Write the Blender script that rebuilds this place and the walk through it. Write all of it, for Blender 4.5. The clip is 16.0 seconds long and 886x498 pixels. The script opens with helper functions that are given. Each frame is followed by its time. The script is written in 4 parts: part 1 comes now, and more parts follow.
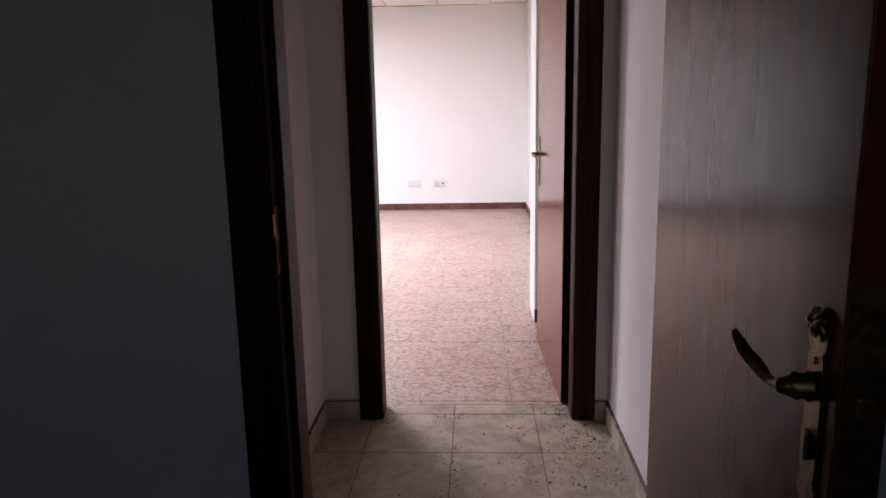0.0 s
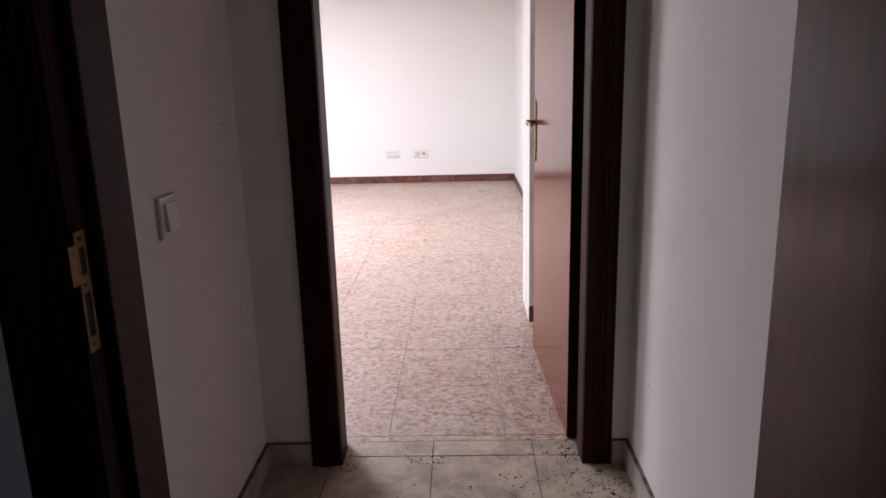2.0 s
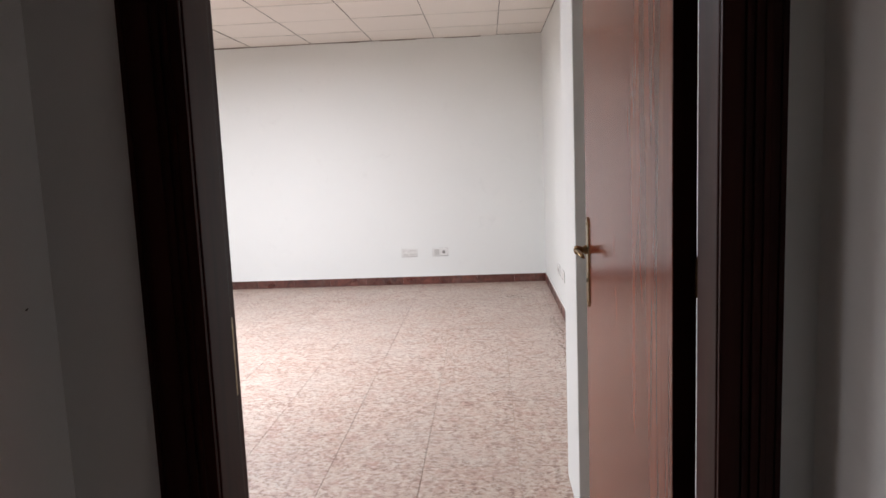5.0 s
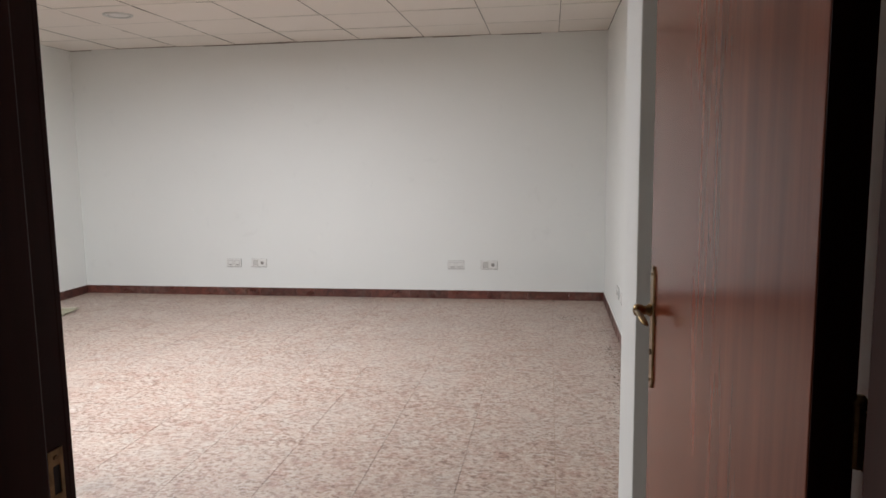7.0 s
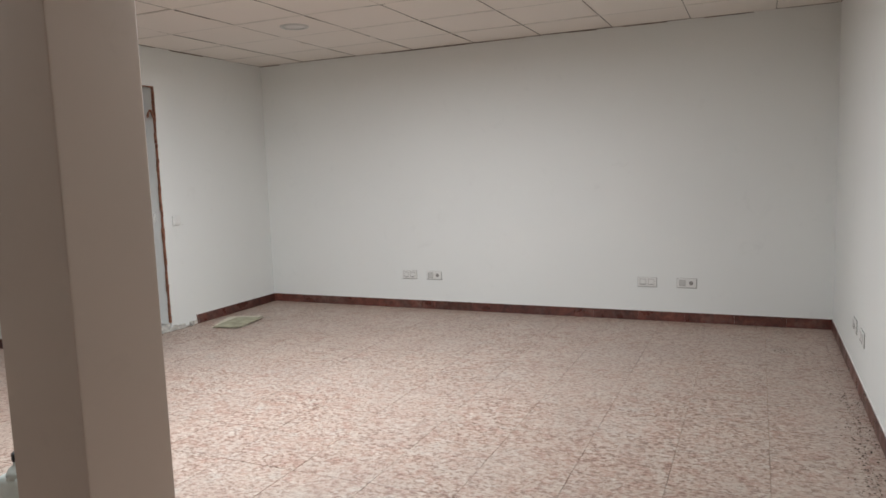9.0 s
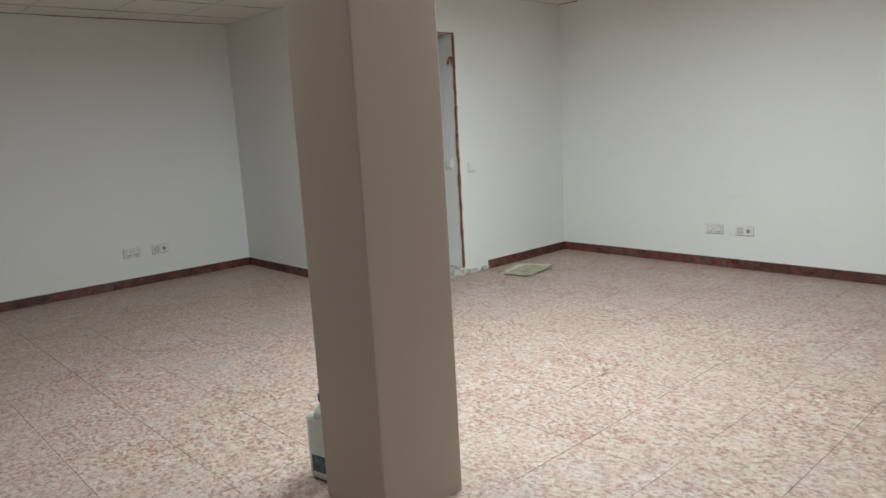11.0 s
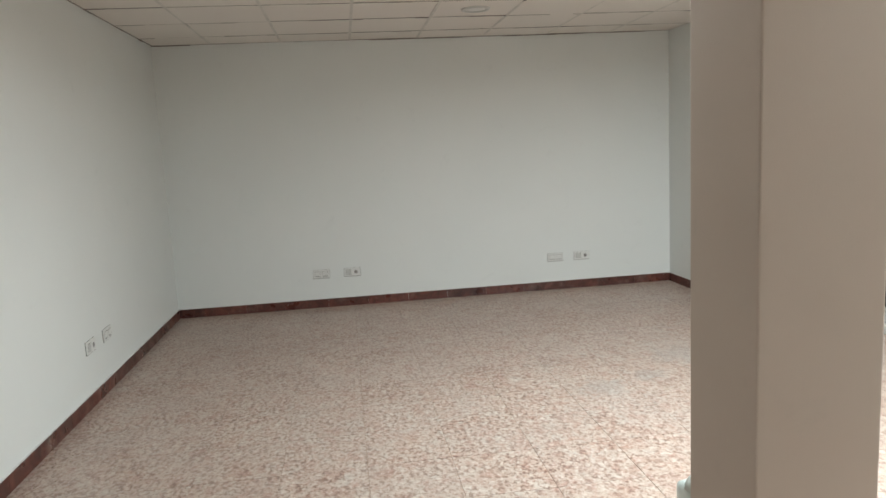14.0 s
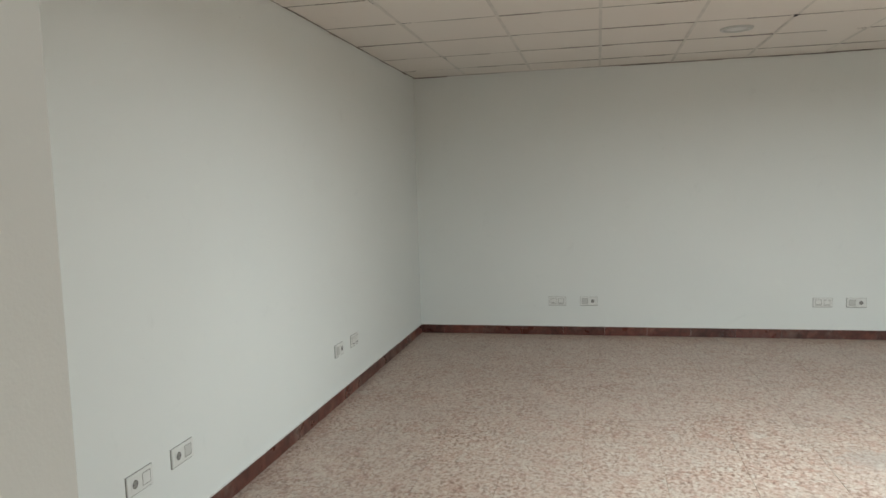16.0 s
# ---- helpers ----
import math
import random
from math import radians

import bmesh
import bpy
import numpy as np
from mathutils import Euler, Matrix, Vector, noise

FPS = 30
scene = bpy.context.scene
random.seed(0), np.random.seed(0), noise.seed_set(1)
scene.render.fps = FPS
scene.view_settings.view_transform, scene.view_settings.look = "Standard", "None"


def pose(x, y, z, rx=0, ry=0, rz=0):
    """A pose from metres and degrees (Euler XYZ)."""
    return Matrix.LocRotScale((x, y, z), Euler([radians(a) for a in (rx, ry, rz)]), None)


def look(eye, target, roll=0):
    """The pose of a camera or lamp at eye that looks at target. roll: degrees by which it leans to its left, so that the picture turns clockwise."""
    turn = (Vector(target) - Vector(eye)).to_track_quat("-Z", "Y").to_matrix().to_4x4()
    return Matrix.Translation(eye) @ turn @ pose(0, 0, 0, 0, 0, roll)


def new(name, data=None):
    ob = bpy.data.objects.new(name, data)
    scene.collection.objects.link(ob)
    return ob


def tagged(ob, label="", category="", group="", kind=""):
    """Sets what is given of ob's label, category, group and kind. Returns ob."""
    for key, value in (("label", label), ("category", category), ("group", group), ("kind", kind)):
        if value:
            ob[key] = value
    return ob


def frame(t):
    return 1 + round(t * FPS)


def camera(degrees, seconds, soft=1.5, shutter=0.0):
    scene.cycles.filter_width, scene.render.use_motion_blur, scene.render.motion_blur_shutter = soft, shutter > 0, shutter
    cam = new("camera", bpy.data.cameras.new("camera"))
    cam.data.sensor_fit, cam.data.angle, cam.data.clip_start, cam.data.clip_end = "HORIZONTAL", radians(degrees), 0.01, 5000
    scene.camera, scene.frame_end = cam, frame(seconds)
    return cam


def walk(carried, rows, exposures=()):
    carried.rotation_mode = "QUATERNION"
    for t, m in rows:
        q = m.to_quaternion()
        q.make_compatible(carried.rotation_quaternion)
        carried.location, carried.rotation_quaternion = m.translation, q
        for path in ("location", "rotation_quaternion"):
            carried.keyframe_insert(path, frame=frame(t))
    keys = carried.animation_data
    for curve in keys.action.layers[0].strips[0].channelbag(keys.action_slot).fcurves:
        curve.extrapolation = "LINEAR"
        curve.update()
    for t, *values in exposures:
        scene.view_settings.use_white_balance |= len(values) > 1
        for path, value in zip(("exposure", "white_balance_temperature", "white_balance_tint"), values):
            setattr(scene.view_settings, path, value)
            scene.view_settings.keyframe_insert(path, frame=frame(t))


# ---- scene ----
cam = camera(64.02, 16.0, soft=1.6)
PATH = [
    (0, (1.095, -2.735, 1.214), (0.999, -0.775, 0.827), -1.1),
    (0.5, (1.085, -2.567, 1.203), (1.011, -0.610, 0.796), -1.6),
    (1, (1.084, -2.398, 1.183), (1.062, -0.445, 0.754), -2.0),
    (1.5, (1.101, -2.230, 1.184), (1.088, -0.285, 0.721), -1.8),
    (2, (1.106, -2.087, 1.182), (1.049, -0.146, 0.705), -1.5),
    (2.5, (1.066, -1.928, 1.177), (0.965, 0.013, 0.702), -1.6),
    (3, (1.042, -1.770, 1.187), (0.980, 0.177, 0.737), -1.9),
    (3.5, (1.062, -1.615, 1.189), (0.949, 0.326, 0.723), -2.5),
    (4, (1.117, -1.472, 1.212), (0.971, 0.481, 0.805), -2.6),
    (4.5, (1.139, -1.301, 1.217), (0.946, 0.662, 0.887), -3.0),
    (5, (1.139, -1.111, 1.247), (1.009, 0.869, 0.995), -2.3),
    (5.2, (1.146, -1.049, 1.254), (1.016, 0.935, 1.034), -2.2),
    (7.3, (1.205, -0.521, 1.286), (0.872, 1.435, 1.042), -1.3),
    (7.5, (1.194, -0.463, 1.287), (0.839, 1.491, 1.062), -1.8),
    (8, (1.201, -0.340, 1.292), (0.762, 1.596, 1.069), -2.1),
    (8.2, (1.194, -0.280, 1.289), (0.680, 1.642, 1.086), -2.2),
    (10.3, (1.013, 0.075, 1.369), (-0.164, 1.661, 1.051), -2.3),
    (10.5, (0.973, 0.052, 1.351), (-0.255, 1.599, 1.034), -2.6),
    (11, (0.970, 0.164, 1.349), (-0.482, 1.494, 0.997), -3.2),
    (11.5, (0.989, 0.208, 1.383), (-0.625, 1.337, 1.034), -3.7),
    (12, (0.934, 0.270, 1.364), (-0.779, 1.269, 1.105), -1.7),
    (12.5, (0.897, 0.337, 1.377), (-0.902, 1.178, 1.142), -1.2),
    (13, (0.872, 0.392, 1.386), (-0.996, 1.052, 1.115), -2.3),
    (13.5, (0.867, 0.403, 1.377), (-1.043, 0.920, 1.085), -3.2),
    (14, (0.819, 0.457, 1.429), (-1.143, 0.717, 1.143), -2.9),
    (14.5, (0.807, 0.511, 1.394), (-1.177, 0.557, 1.146), -2.9),
    (15, (0.794, 0.554, 1.399), (-1.188, 0.400, 1.186), -2.4),
    (15.5, (0.768, 0.552, 1.414), (-1.196, 0.232, 1.221), -2.2),
    (16, (0.777, 0.560, 1.420), (-1.168, 0.130, 1.237), -1.7),
]
EXPOSURES = [(0, 1.36, 6640, 30), (2, 1.3, 6640, 25), (3.5, 1.04, 6560, 21), (4.5, 0.9, 6530, 16), (5, 0.88, 6550, 15), (7.5, 0.15, 6700, 11), (10.5, 0.05, 6600, 6), (11.5, 0.18, 6430, 2), (13, 0.70, 6480, 2), (14.5, 0.84, 6540, 1), (16, 0.76, 6530, -1)]
walk(cam, [(t, look(eye, target, roll)) for t, eye, target, roll in PATH], EXPOSURES)

# ---- world and light ----
world = bpy.data.worlds.new("sky")
scene.world = world
world.use_nodes = True
wn, wl = world.node_tree.nodes, world.node_tree.links
sky = wn.new("ShaderNodeTexSky")
sky.sky_type, sky.sun_disc, sky.sun_elevation, sky.sun_rotation = "NISHITA", False, radians(50), radians(40)
wl.new(sky.outputs["Color"], wn["Background"].inputs["Color"])
wn["Background"].inputs["Strength"].default_value = 0.05

CEIL = 2.41
# Both out of view: first inferred, second added to brighten the west.
UNSEEN_ROOF_LIGHTS = ((-1.736, 2.388, -0.532, 3.592, 104, 180), (-2.338, 1.184, -1.736, 1.786, 24, 180))   # openings in the ceiling, watts, spread


def area_lamp(name, m, w, h, power, color, spread=180):
    data = bpy.data.lights.new(name, "AREA")
    data.shape, data.size, data.size_y, data.energy, data.color = "RECTANGLE", w, h, power, color
    data.spread = radians(spread)
    ob = new(name, data)
    ob.matrix_world = m
    return ob


for x0, y0, x1, y1, watts, spread in UNSEEN_ROOF_LIGHTS:
    area_lamp("unseen_roof_lamp", pose((x0 + x1) / 2, (y0 + y1) / 2, CEIL + 0.06), x1 - x0 - 0.04, y1 - y0 - 0.04, watts, (0.87, 0.925, 1.0), spread)
# Weak lamp in an added window behind the start, which lifts the dark room.
area_lamp("added_back_window_lamp", pose(0.8, -4.64, 1.5, 90, 0, 0), 0.9, 1.1, 0.085, (0.93, 1.0, 0.78))


# ---- materials ----
def material(name, rough=0.6, metallic=0.0, coat=0.0):
    m = bpy.data.materials.new(name)
    m.use_nodes = True
    b = m.node_tree.nodes["Principled BSDF"]
    b.inputs["Roughness"].default_value = rough
    b.inputs["Metallic"].default_value = metallic
    b.inputs["Coat Weight"].default_value = coat
    b.inputs["Coat Roughness"].default_value = 0.12
    return m, m.node_tree.nodes, m.node_tree.links, b


def coords(n, l, scale=(1, 1, 1), world_space=True):
    mp = n.new("ShaderNodeMapping")
    mp.inputs["Scale"].default_value = scale
    if world_space:
        l.new(n.new("ShaderNodeNewGeometry").outputs["Position"], mp.inputs["Vector"])
    else:
        l.new(n.new("ShaderNodeTexCoord").outputs["Object"], mp.inputs["Vector"])
    return mp.outputs["Vector"]


def noise_tex(n, l, vec, scale, detail=4, rough=0.55, distortion=0.0):
    t = n.new("ShaderNodeTexNoise")
    t.inputs["Scale"].default_value, t.inputs["Detail"].default_value = scale, detail
    t.inputs["Roughness"].default_value, t.inputs["Distortion"].default_value = rough, distortion
    l.new(vec, t.inputs["Vector"])
    return t.outputs["Fac"]


def ramp(n, l, fac, stops):
    r = n.new("ShaderNodeValToRGB")
    while len(r.color_ramp.elements) < len(stops):
        r.color_ramp.elements.new(0.5)
    for e, (p, c) in zip(r.color_ramp.elements, stops):
        e.position, e.color = p, (c, c, c, 1) if isinstance(c, (int, float)) else (*c, 1)
    l.new(fac, r.inputs["Fac"])
    return r.outputs["Color"]


def mix(n, l, fac, a, b, mode="MIX"):
    m = n.new("ShaderNodeMix")
    m.data_type, m.blend_type = "RGBA", mode
    for sock, v in ((m.inputs[0], fac), (m.inputs[6], a), (m.inputs[7], b)):
        if isinstance(v, (int, float)):
            sock.default_value = v
        elif isinstance(v, tuple):
            sock.default_value = (*v, 1)
        else:
            l.new(v, sock)
    return m.outputs[2]


def bump(n, l, b, height, strength=0.2, distance=0.002, after=None):
    k = n.new("ShaderNodeBump")
    k.inputs["Strength"].default_value, k.inputs["Distance"].default_value = strength, distance
    l.new(height, k.inputs["Height"])
    if after:
        l.new(after, k.inputs["Normal"])
    l.new(k.outputs["Normal"], b.inputs["Normal"])
    return k.outputs["Normal"]


def plaster(name, color, dirt=(0.45, 0.42, 0.38), grain=0.25, dirt_low=0.62):
    m, n, l, b = material(name, 0.75)
    v = coords(n, l)
    broad = noise_tex(n, l, v, 0.9, 3)
    c = mix(n, l, ramp(n, l, broad, [(0.35, 0.0), (0.7, 0.35)]), color, tuple(x * 0.93 for x in color))
    smudge = ramp(n, l, noise_tex(n, l, v, 5.5, 6, 0.65, 0.6), [(dirt_low, 0.0), (dirt_low + 0.16, 0.45)])
    c = mix(n, l, smudge, c, tuple(x * 0.86 for x in color))
    spots = ramp(n, l, noise_tex(n, l, v, 38, 2), [(0.79, 0.0), (0.82, 0.55)])
    c = mix(n, l, spots, c, dirt)
    l.new(c, b.inputs["Base Color"])
    k = bump(n, l, b, noise_tex(n, l, coords(n, l), 220, 3), grain, 0.001)
    bump(n, l, b, noise_tex(n, l, v, 7, 3), 0.25, 0.004, k)
    return m


def wood(name, dark, light, rough=0.32, coat=0.4, wear=0.0, scale=1.0, ior=1.5):
    m, n, l, b = material(name, rough, coat=coat)
    b.inputs["IOR"].default_value = ior
    v = coords(n, l, (9 * scale, 9 * scale, 0.7 * scale), False)
    g1 = noise_tex(n, l, v, 3.2, 5, 0.55, 0.25)
    v2 = coords(n, l, (60 * scale, 60 * scale, 1.6 * scale), False)
    g2 = noise_tex(n, l, v2, 3.0, 4, 0.6)
    c = ramp(n, l, g1, [(0.28, dark), (0.5, tuple((a + z) / 2 for a, z in zip(dark, light))), (0.72, light)])
    c = mix(n, l, ramp(n, l, g2, [(0.35, 0.0), (0.80, 0.12)]), c, tuple(x * 0.55 for x in dark))
    g3 = noise_tex(n, l, coords(n, l, (5 * scale, 5 * scale, 0.12 * scale), False), 1.6, 2)
    c = mix(n, l, ramp(n, l, g3, [(0.38, 0.0), (0.62, 0.45)]), c, tuple(x * 0.8 for x in dark))
    if wear:
        v3 = coords(n, l, (7, 7, 1.6), False)
        w = ramp(n, l, noise_tex(n, l, v3, 2.0, 9, 0.72, 0.5), [(0.50, 0.0), (0.62, wear * 0.6), (0.74, wear)])
        c = mix(n, l, w, c, tuple(x * 0.35 for x in dark))
        l.new(ramp(n, l, noise_tex(n, l, v3, 2.6, 6, 0.7), [(0.35, rough * 1.1), (0.70, min(rough * 1.7, 0.8))]), b.inputs["Roughness"])
    l.new(c, b.inputs["Base Color"])
    return m


def tile_printed(name):
    m, n, l, b = material(name, 0.36)
    v = coords(n, l)
    info = n.new("ShaderNodeObjectInfo")
    shift = n.new("ShaderNodeVectorMath")
    shift.operation = "MULTIPLY_ADD"
    comb = n.new("ShaderNodeCombineXYZ")
    l.new(info.outputs["Random"], comb.inputs[0])
    l.new(info.outputs["Random"], comb.inputs[2])
    l.new(comb.outputs[0], shift.inputs[0])
    shift.inputs[1].default_value = (7.0, 0.0, 11.0)
    l.new(v, shift.inputs[2])
    sv = shift.outputs[0]
    c = ramp(n, l, noise_tex(n, l, sv, 11, 5, 0.6, 0.5), [(0.30, (0.40, 0.265, 0.21)), (0.46, (0.46, 0.355, 0.29)), (0.62, (0.48, 0.40, 0.335)), (0.78, (0.50, 0.465, 0.41))])
    pink = ramp(n, l, noise_tex(n, l, sv, 23, 5, 0.62, 0.5), [(0.50, 0.0), (0.65, 0.55)])
    c = mix(n, l, pink, c, (0.37, 0.205, 0.158))
    veins = ramp(n, l, noise_tex(n, l, sv, 34, 6, 0.7, 0.3), [(0.52, 0.0), (0.66, 0.4)])
    c = mix(n, l, veins, c, (0.36, 0.235, 0.18))
    lengthened = coords(n, l, (0.85, 1.05, 1.0))
    turned = n.new("ShaderNodeVectorMath")
    turned.operation = "ADD"
    l.new(lengthened, turned.inputs[0])
    l.new(comb.outputs[0], turned.inputs[1])
    fleck = noise_tex(n, l, turned.outputs[0], 50, 4, 0.66, 0.5)
    gather = ramp(n, l, noise_tex(n, l, sv, 6, 3), [(0.35, 0.65), (0.6, 1.0)])
    fl = ramp(n, l, fleck, [(0.515, 0.0), (0.585, 0.82)])
    c = mix(n, l, mix(n, l, 1.0, fl, gather, "MULTIPLY"), c, (0.18, 0.092, 0.064))
    # Pale flecks of the print, also painted highlights of its embossed relief.
    pale = ramp(n, l, fleck, [(0.34, 0.5), (0.45, 0.0)])
    c = mix(n, l, pale, c, (0.70, 0.645, 0.58))
    for px, py, size in ((-3.43, 2.58, 0.30), (-2.98, 1.85, 0.22), (-3.1, 2.2, 0.16), (-0.6, 1.9, 0.10)):
        away = n.new("ShaderNodeVectorMath")
        away.operation = "DISTANCE"
        l.new(v, away.inputs[0])
        away.inputs[1].default_value = (px, py, 0.0)
        edge = n.new("ShaderNodeMath")
        edge.operation = "MULTIPLY_ADD"
        l.new(noise_tex(n, l, v, 9, 5, 0.7), edge.inputs[0])
        edge.inputs[1].default_value = size * 2.2
        l.new(away.outputs["Value"], edge.inputs[2])
        c = mix(n, l, ramp(n, l, edge.outputs[0], [(size * 1.45, 0.35), (size * 1.9, 0.0)]), c, (0.30, 0.29, 0.27))
    tone = mix(n, l, info.outputs["Random"], (0.95, 0.94, 0.94), (1.0, 1.0, 1.0))
    c = mix(n, l, 1.0, c, tone, "MULTIPLY")
    dust = ramp(n, l, noise_tex(n, l, v, 1.7, 5, 0.6, 0.5), [(0.42, 0.0), (0.72, 0.3)])
    c = mix(n, l, dust, c, (0.42, 0.37, 0.33))
    l.new(c, b.inputs["Base Color"])
    l.new(ramp(n, l, noise_tex(n, l, v, 3.1, 5), [(0.3, 0.30), (0.7, 0.46)]), b.inputs["Roughness"])
    pits = ramp(n, l, fleck, [(0.45, 1.0), (0.64, 0.0)])
    bump(n, l, b, pits, 0.45, 0.002)
    return m


def terrazzo(name, base=(0.50, 0.44, 0.36)):
    m, n, l, b = material(name, 0.5)
    v = coords(n, l)
    vo = n.new("ShaderNodeTexVoronoi")
    vo.inputs["Scale"].default_value = 75
    l.new(v, vo.inputs["Vector"])
    chips = ramp(n, l, vo.outputs["Distance"], [(0.16, 1.0), (0.26, 0.0)])
    pick = ramp(n, l, noise_tex(n, l, v, 60, 2), [(0.50, 0.0), (0.56, 0.6)])
    c = ramp(n, l, noise_tex(n, l, v, 7, 6, 0.65, 0.7), [(0.3, tuple(x * 0.72 for x in base)), (0.52, base), (0.75, tuple(min(x * 1.18, 0.8) for x in base))])
    c = mix(n, l, mix(n, l, 1.0, chips, pick, "MULTIPLY"), c, (0.20, 0.17, 0.14))
    dirt = ramp(n, l, noise_tex(n, l, v, 9, 9, 0.78, 0.5), [(0.46, 0.0), (0.64, 0.7)])
    c = mix(n, l, dirt, c, (0.19, 0.15, 0.12))
    l.new(c, b.inputs["Base Color"])
    bump(n, l, b, noise_tex(n, l, v, 90, 4), 0.2, 0.001)
    return m


def plain(name, color, rough=0.5, metallic=0.0, mottle=0.12, scale=30):
    m, n, l, b = material(name, rough, metallic)
    f = noise_tex(n, l, coords(n, l), scale, 4)
    l.new(mix(n, l, ramp(n, l, f, [(0.35, 0.0), (0.7, 1.0)]), color, tuple(x * (1 - mottle * 2) for x in color)), b.inputs["Base Color"])
    bump(n, l, b, f, 0.08, 0.0008)
    return m


WHITE = plaster("white_wall_paint", (0.76, 0.775, 0.75))
VEST = plaster("vestibule_wall_paint", (0.82, 0.80, 0.77), dirt_low=0.57)
BEIGE = plaster("beige_column_paint", (0.56, 0.48, 0.41))
# Beige made greyer to carry the shade on the facing by the door.
BEIGE_SHADED = plaster("shaded_beige_paint", (0.50, 0.475, 0.43))
CEILING = plaster("ceiling_tile_board", (0.80, 0.75, 0.69), grain=0.4)
GRID = plain("ceiling_grid_white", (0.72, 0.68, 0.62), 0.6, mottle=0.1, scale=7)
SEAM = plain("dusty_dark_seam", (0.34, 0.30, 0.26), 0.9, mottle=0.3, scale=9)
VOID = plain("dark_void", (0.03, 0.03, 0.03), 0.9)
FLOOR_TILE = tile_printed("printed_ceramic_tile")
GROUT = plain("brown_grout", (0.40, 0.29, 0.22), 0.9, scale=60)
GROUT_OLD = plain("brown_dirty_grout", (0.15, 0.115, 0.090), 0.95, scale=60)
TERRAZZO = terrazzo("terrazzo_tile", (0.45, 0.375, 0.29))
SKIRT_T = terrazzo("terrazzo_skirting", (0.52, 0.47, 0.40))
def skirting_glaze(name):
    m, n, l, b = material(name, 0.26)
    v = coords(n, l)
    c = ramp(n, l, noise_tex(n, l, v, 14, 5, 0.65, 0.6), [(0.32, (0.055, 0.022, 0.018)), (0.55, (0.115, 0.040, 0.030)), (0.75, (0.19, 0.075, 0.052))])
    info = n.new("ShaderNodeObjectInfo")
    c = mix(n, l, 1.0, c, mix(n, l, info.outputs["Random"], (0.72, 0.72, 0.74), (1.25, 1.15, 1.12)), "MULTIPLY")
    dusty = ramp(n, l, noise_tex(n, l, v, 5, 5, 0.7), [(0.52, 0.0), (0.75, 0.4)])
    l.new(mix(n, l, dusty, c, (0.30, 0.24, 0.20)), b.inputs["Base Color"])
    l.new(ramp(n, l, noise_tex(n, l, v, 6, 4), [(0.3, 0.22), (0.7, 0.5)]), b.inputs["Roughness"])
    return m


SKIRT = skirting_glaze("brown_ceramic_skirting")
LINE = plain("white_paint_line", (0.78, 0.77, 0.74), 0.6)
LEAF = wood("red_brown_veneer", (0.14, 0.030, 0.015), (0.29, 0.070, 0.034), 0.17, 0.0, ior=1.25)
LEAF_OLD = wood("worn_red_brown_veneer", (0.075, 0.019, 0.012), (0.19, 0.044, 0.026), 0.15, 0.0, wear=0.7, ior=1.14)
FRAME = wood("dark_red_wood", (0.022, 0.006, 0.0045), (0.056, 0.013, 0.009), 0.45, 0.0, ior=1.20)
BRASS = plain("aged_brass", (0.34, 0.235, 0.12), 0.30, 1.0, 0.25, 60)
BRASS_DARK = plain("tarnished_brass", (0.26, 0.18, 0.09), 0.35, 1.0, 0.35, 60)
PLASTIC = plain("white_plastic", (0.74, 0.74, 0.71), 0.35, mottle=0.03)
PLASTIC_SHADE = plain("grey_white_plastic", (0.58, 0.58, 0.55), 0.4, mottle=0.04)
# Grime colour that also holds the shadow line round the plates.
GRIMY_SHADED_EDGE = plain("grimy_shaded_plastic_edge", (0.25, 0.235, 0.21), 0.6)
WELL = plain("shaded_socket_well", (0.30, 0.29, 0.27), 0.5)
HOLE = plain("dark_hole", (0.02, 0.02, 0.02), 0.7)
CARD = plain("greenish_cardboard", (0.42, 0.40, 0.28), 0.8, mottle=0.2, scale=14)
CARD_EDGE = plain("pale_paper_edge", (0.66, 0.62, 0.50), 0.8)
BRICK = plain("broken_brick_edge", (0.34, 0.15, 0.09), 0.9, mottle=0.35, scale=35)
RUBBLE = plain("raw_mortar", (0.62, 0.60, 0.55), 0.95, mottle=0.3, scale=18)
BLACK = plain("black_panel", (0.012, 0.012, 0.013), 0.3)
CAN = plain("milky_plastic", (0.66, 0.72, 0.68), 0.35, mottle=0.05)
CAN_LABEL = plain("blue_label", (0.10, 0.17, 0.24), 0.5, mottle=0.4, scale=50)
GRIME = plain("brown_grime", (0.22, 0.18, 0.15), 0.95, mottle=0.45, scale=45)
DEBRIS = plain("dark_dirt", (0.15, 0.115, 0.090), 0.95, mottle=0.4, scale=60)


# ---- mesh helpers ----
def box_into(bm, x0, y0, z0, x1, y1, z1, bevel=0.0, rot=None):
    vs = [bm.verts.new((x, y, z)) for x in (x0, x1) for y in (y0, y1) for z in (z0, z1)]
    fs = [bm.faces.new([vs[i] for i in q]) for q in ((0, 1, 3, 2), (4, 6, 7, 5), (0, 4, 5, 1), (2, 3, 7, 6), (0, 2, 6, 4), (1, 5, 7, 3))]
    if bevel:
        es = {e for f in fs for e in f.edges}
        bmesh.ops.bevel(bm, geom=list(es), offset=bevel, segments=2, affect="EDGES", profile=0.6)
    return vs


def part(name, bm, mat, parent=None, label="", smooth=False):
    me = bpy.data.meshes.new(name)
    bmesh.ops.recalc_face_normals(bm, faces=bm.faces)
    bm.to_mesh(me)
    bm.free()
    me.materials.append(mat)
    if smooth:
        for p in me.polygons:
            p.use_smooth = True
    ob = new(name, me)
    if parent:
        ob.parent = parent
    if label:
        tagged(ob, label)
    return ob


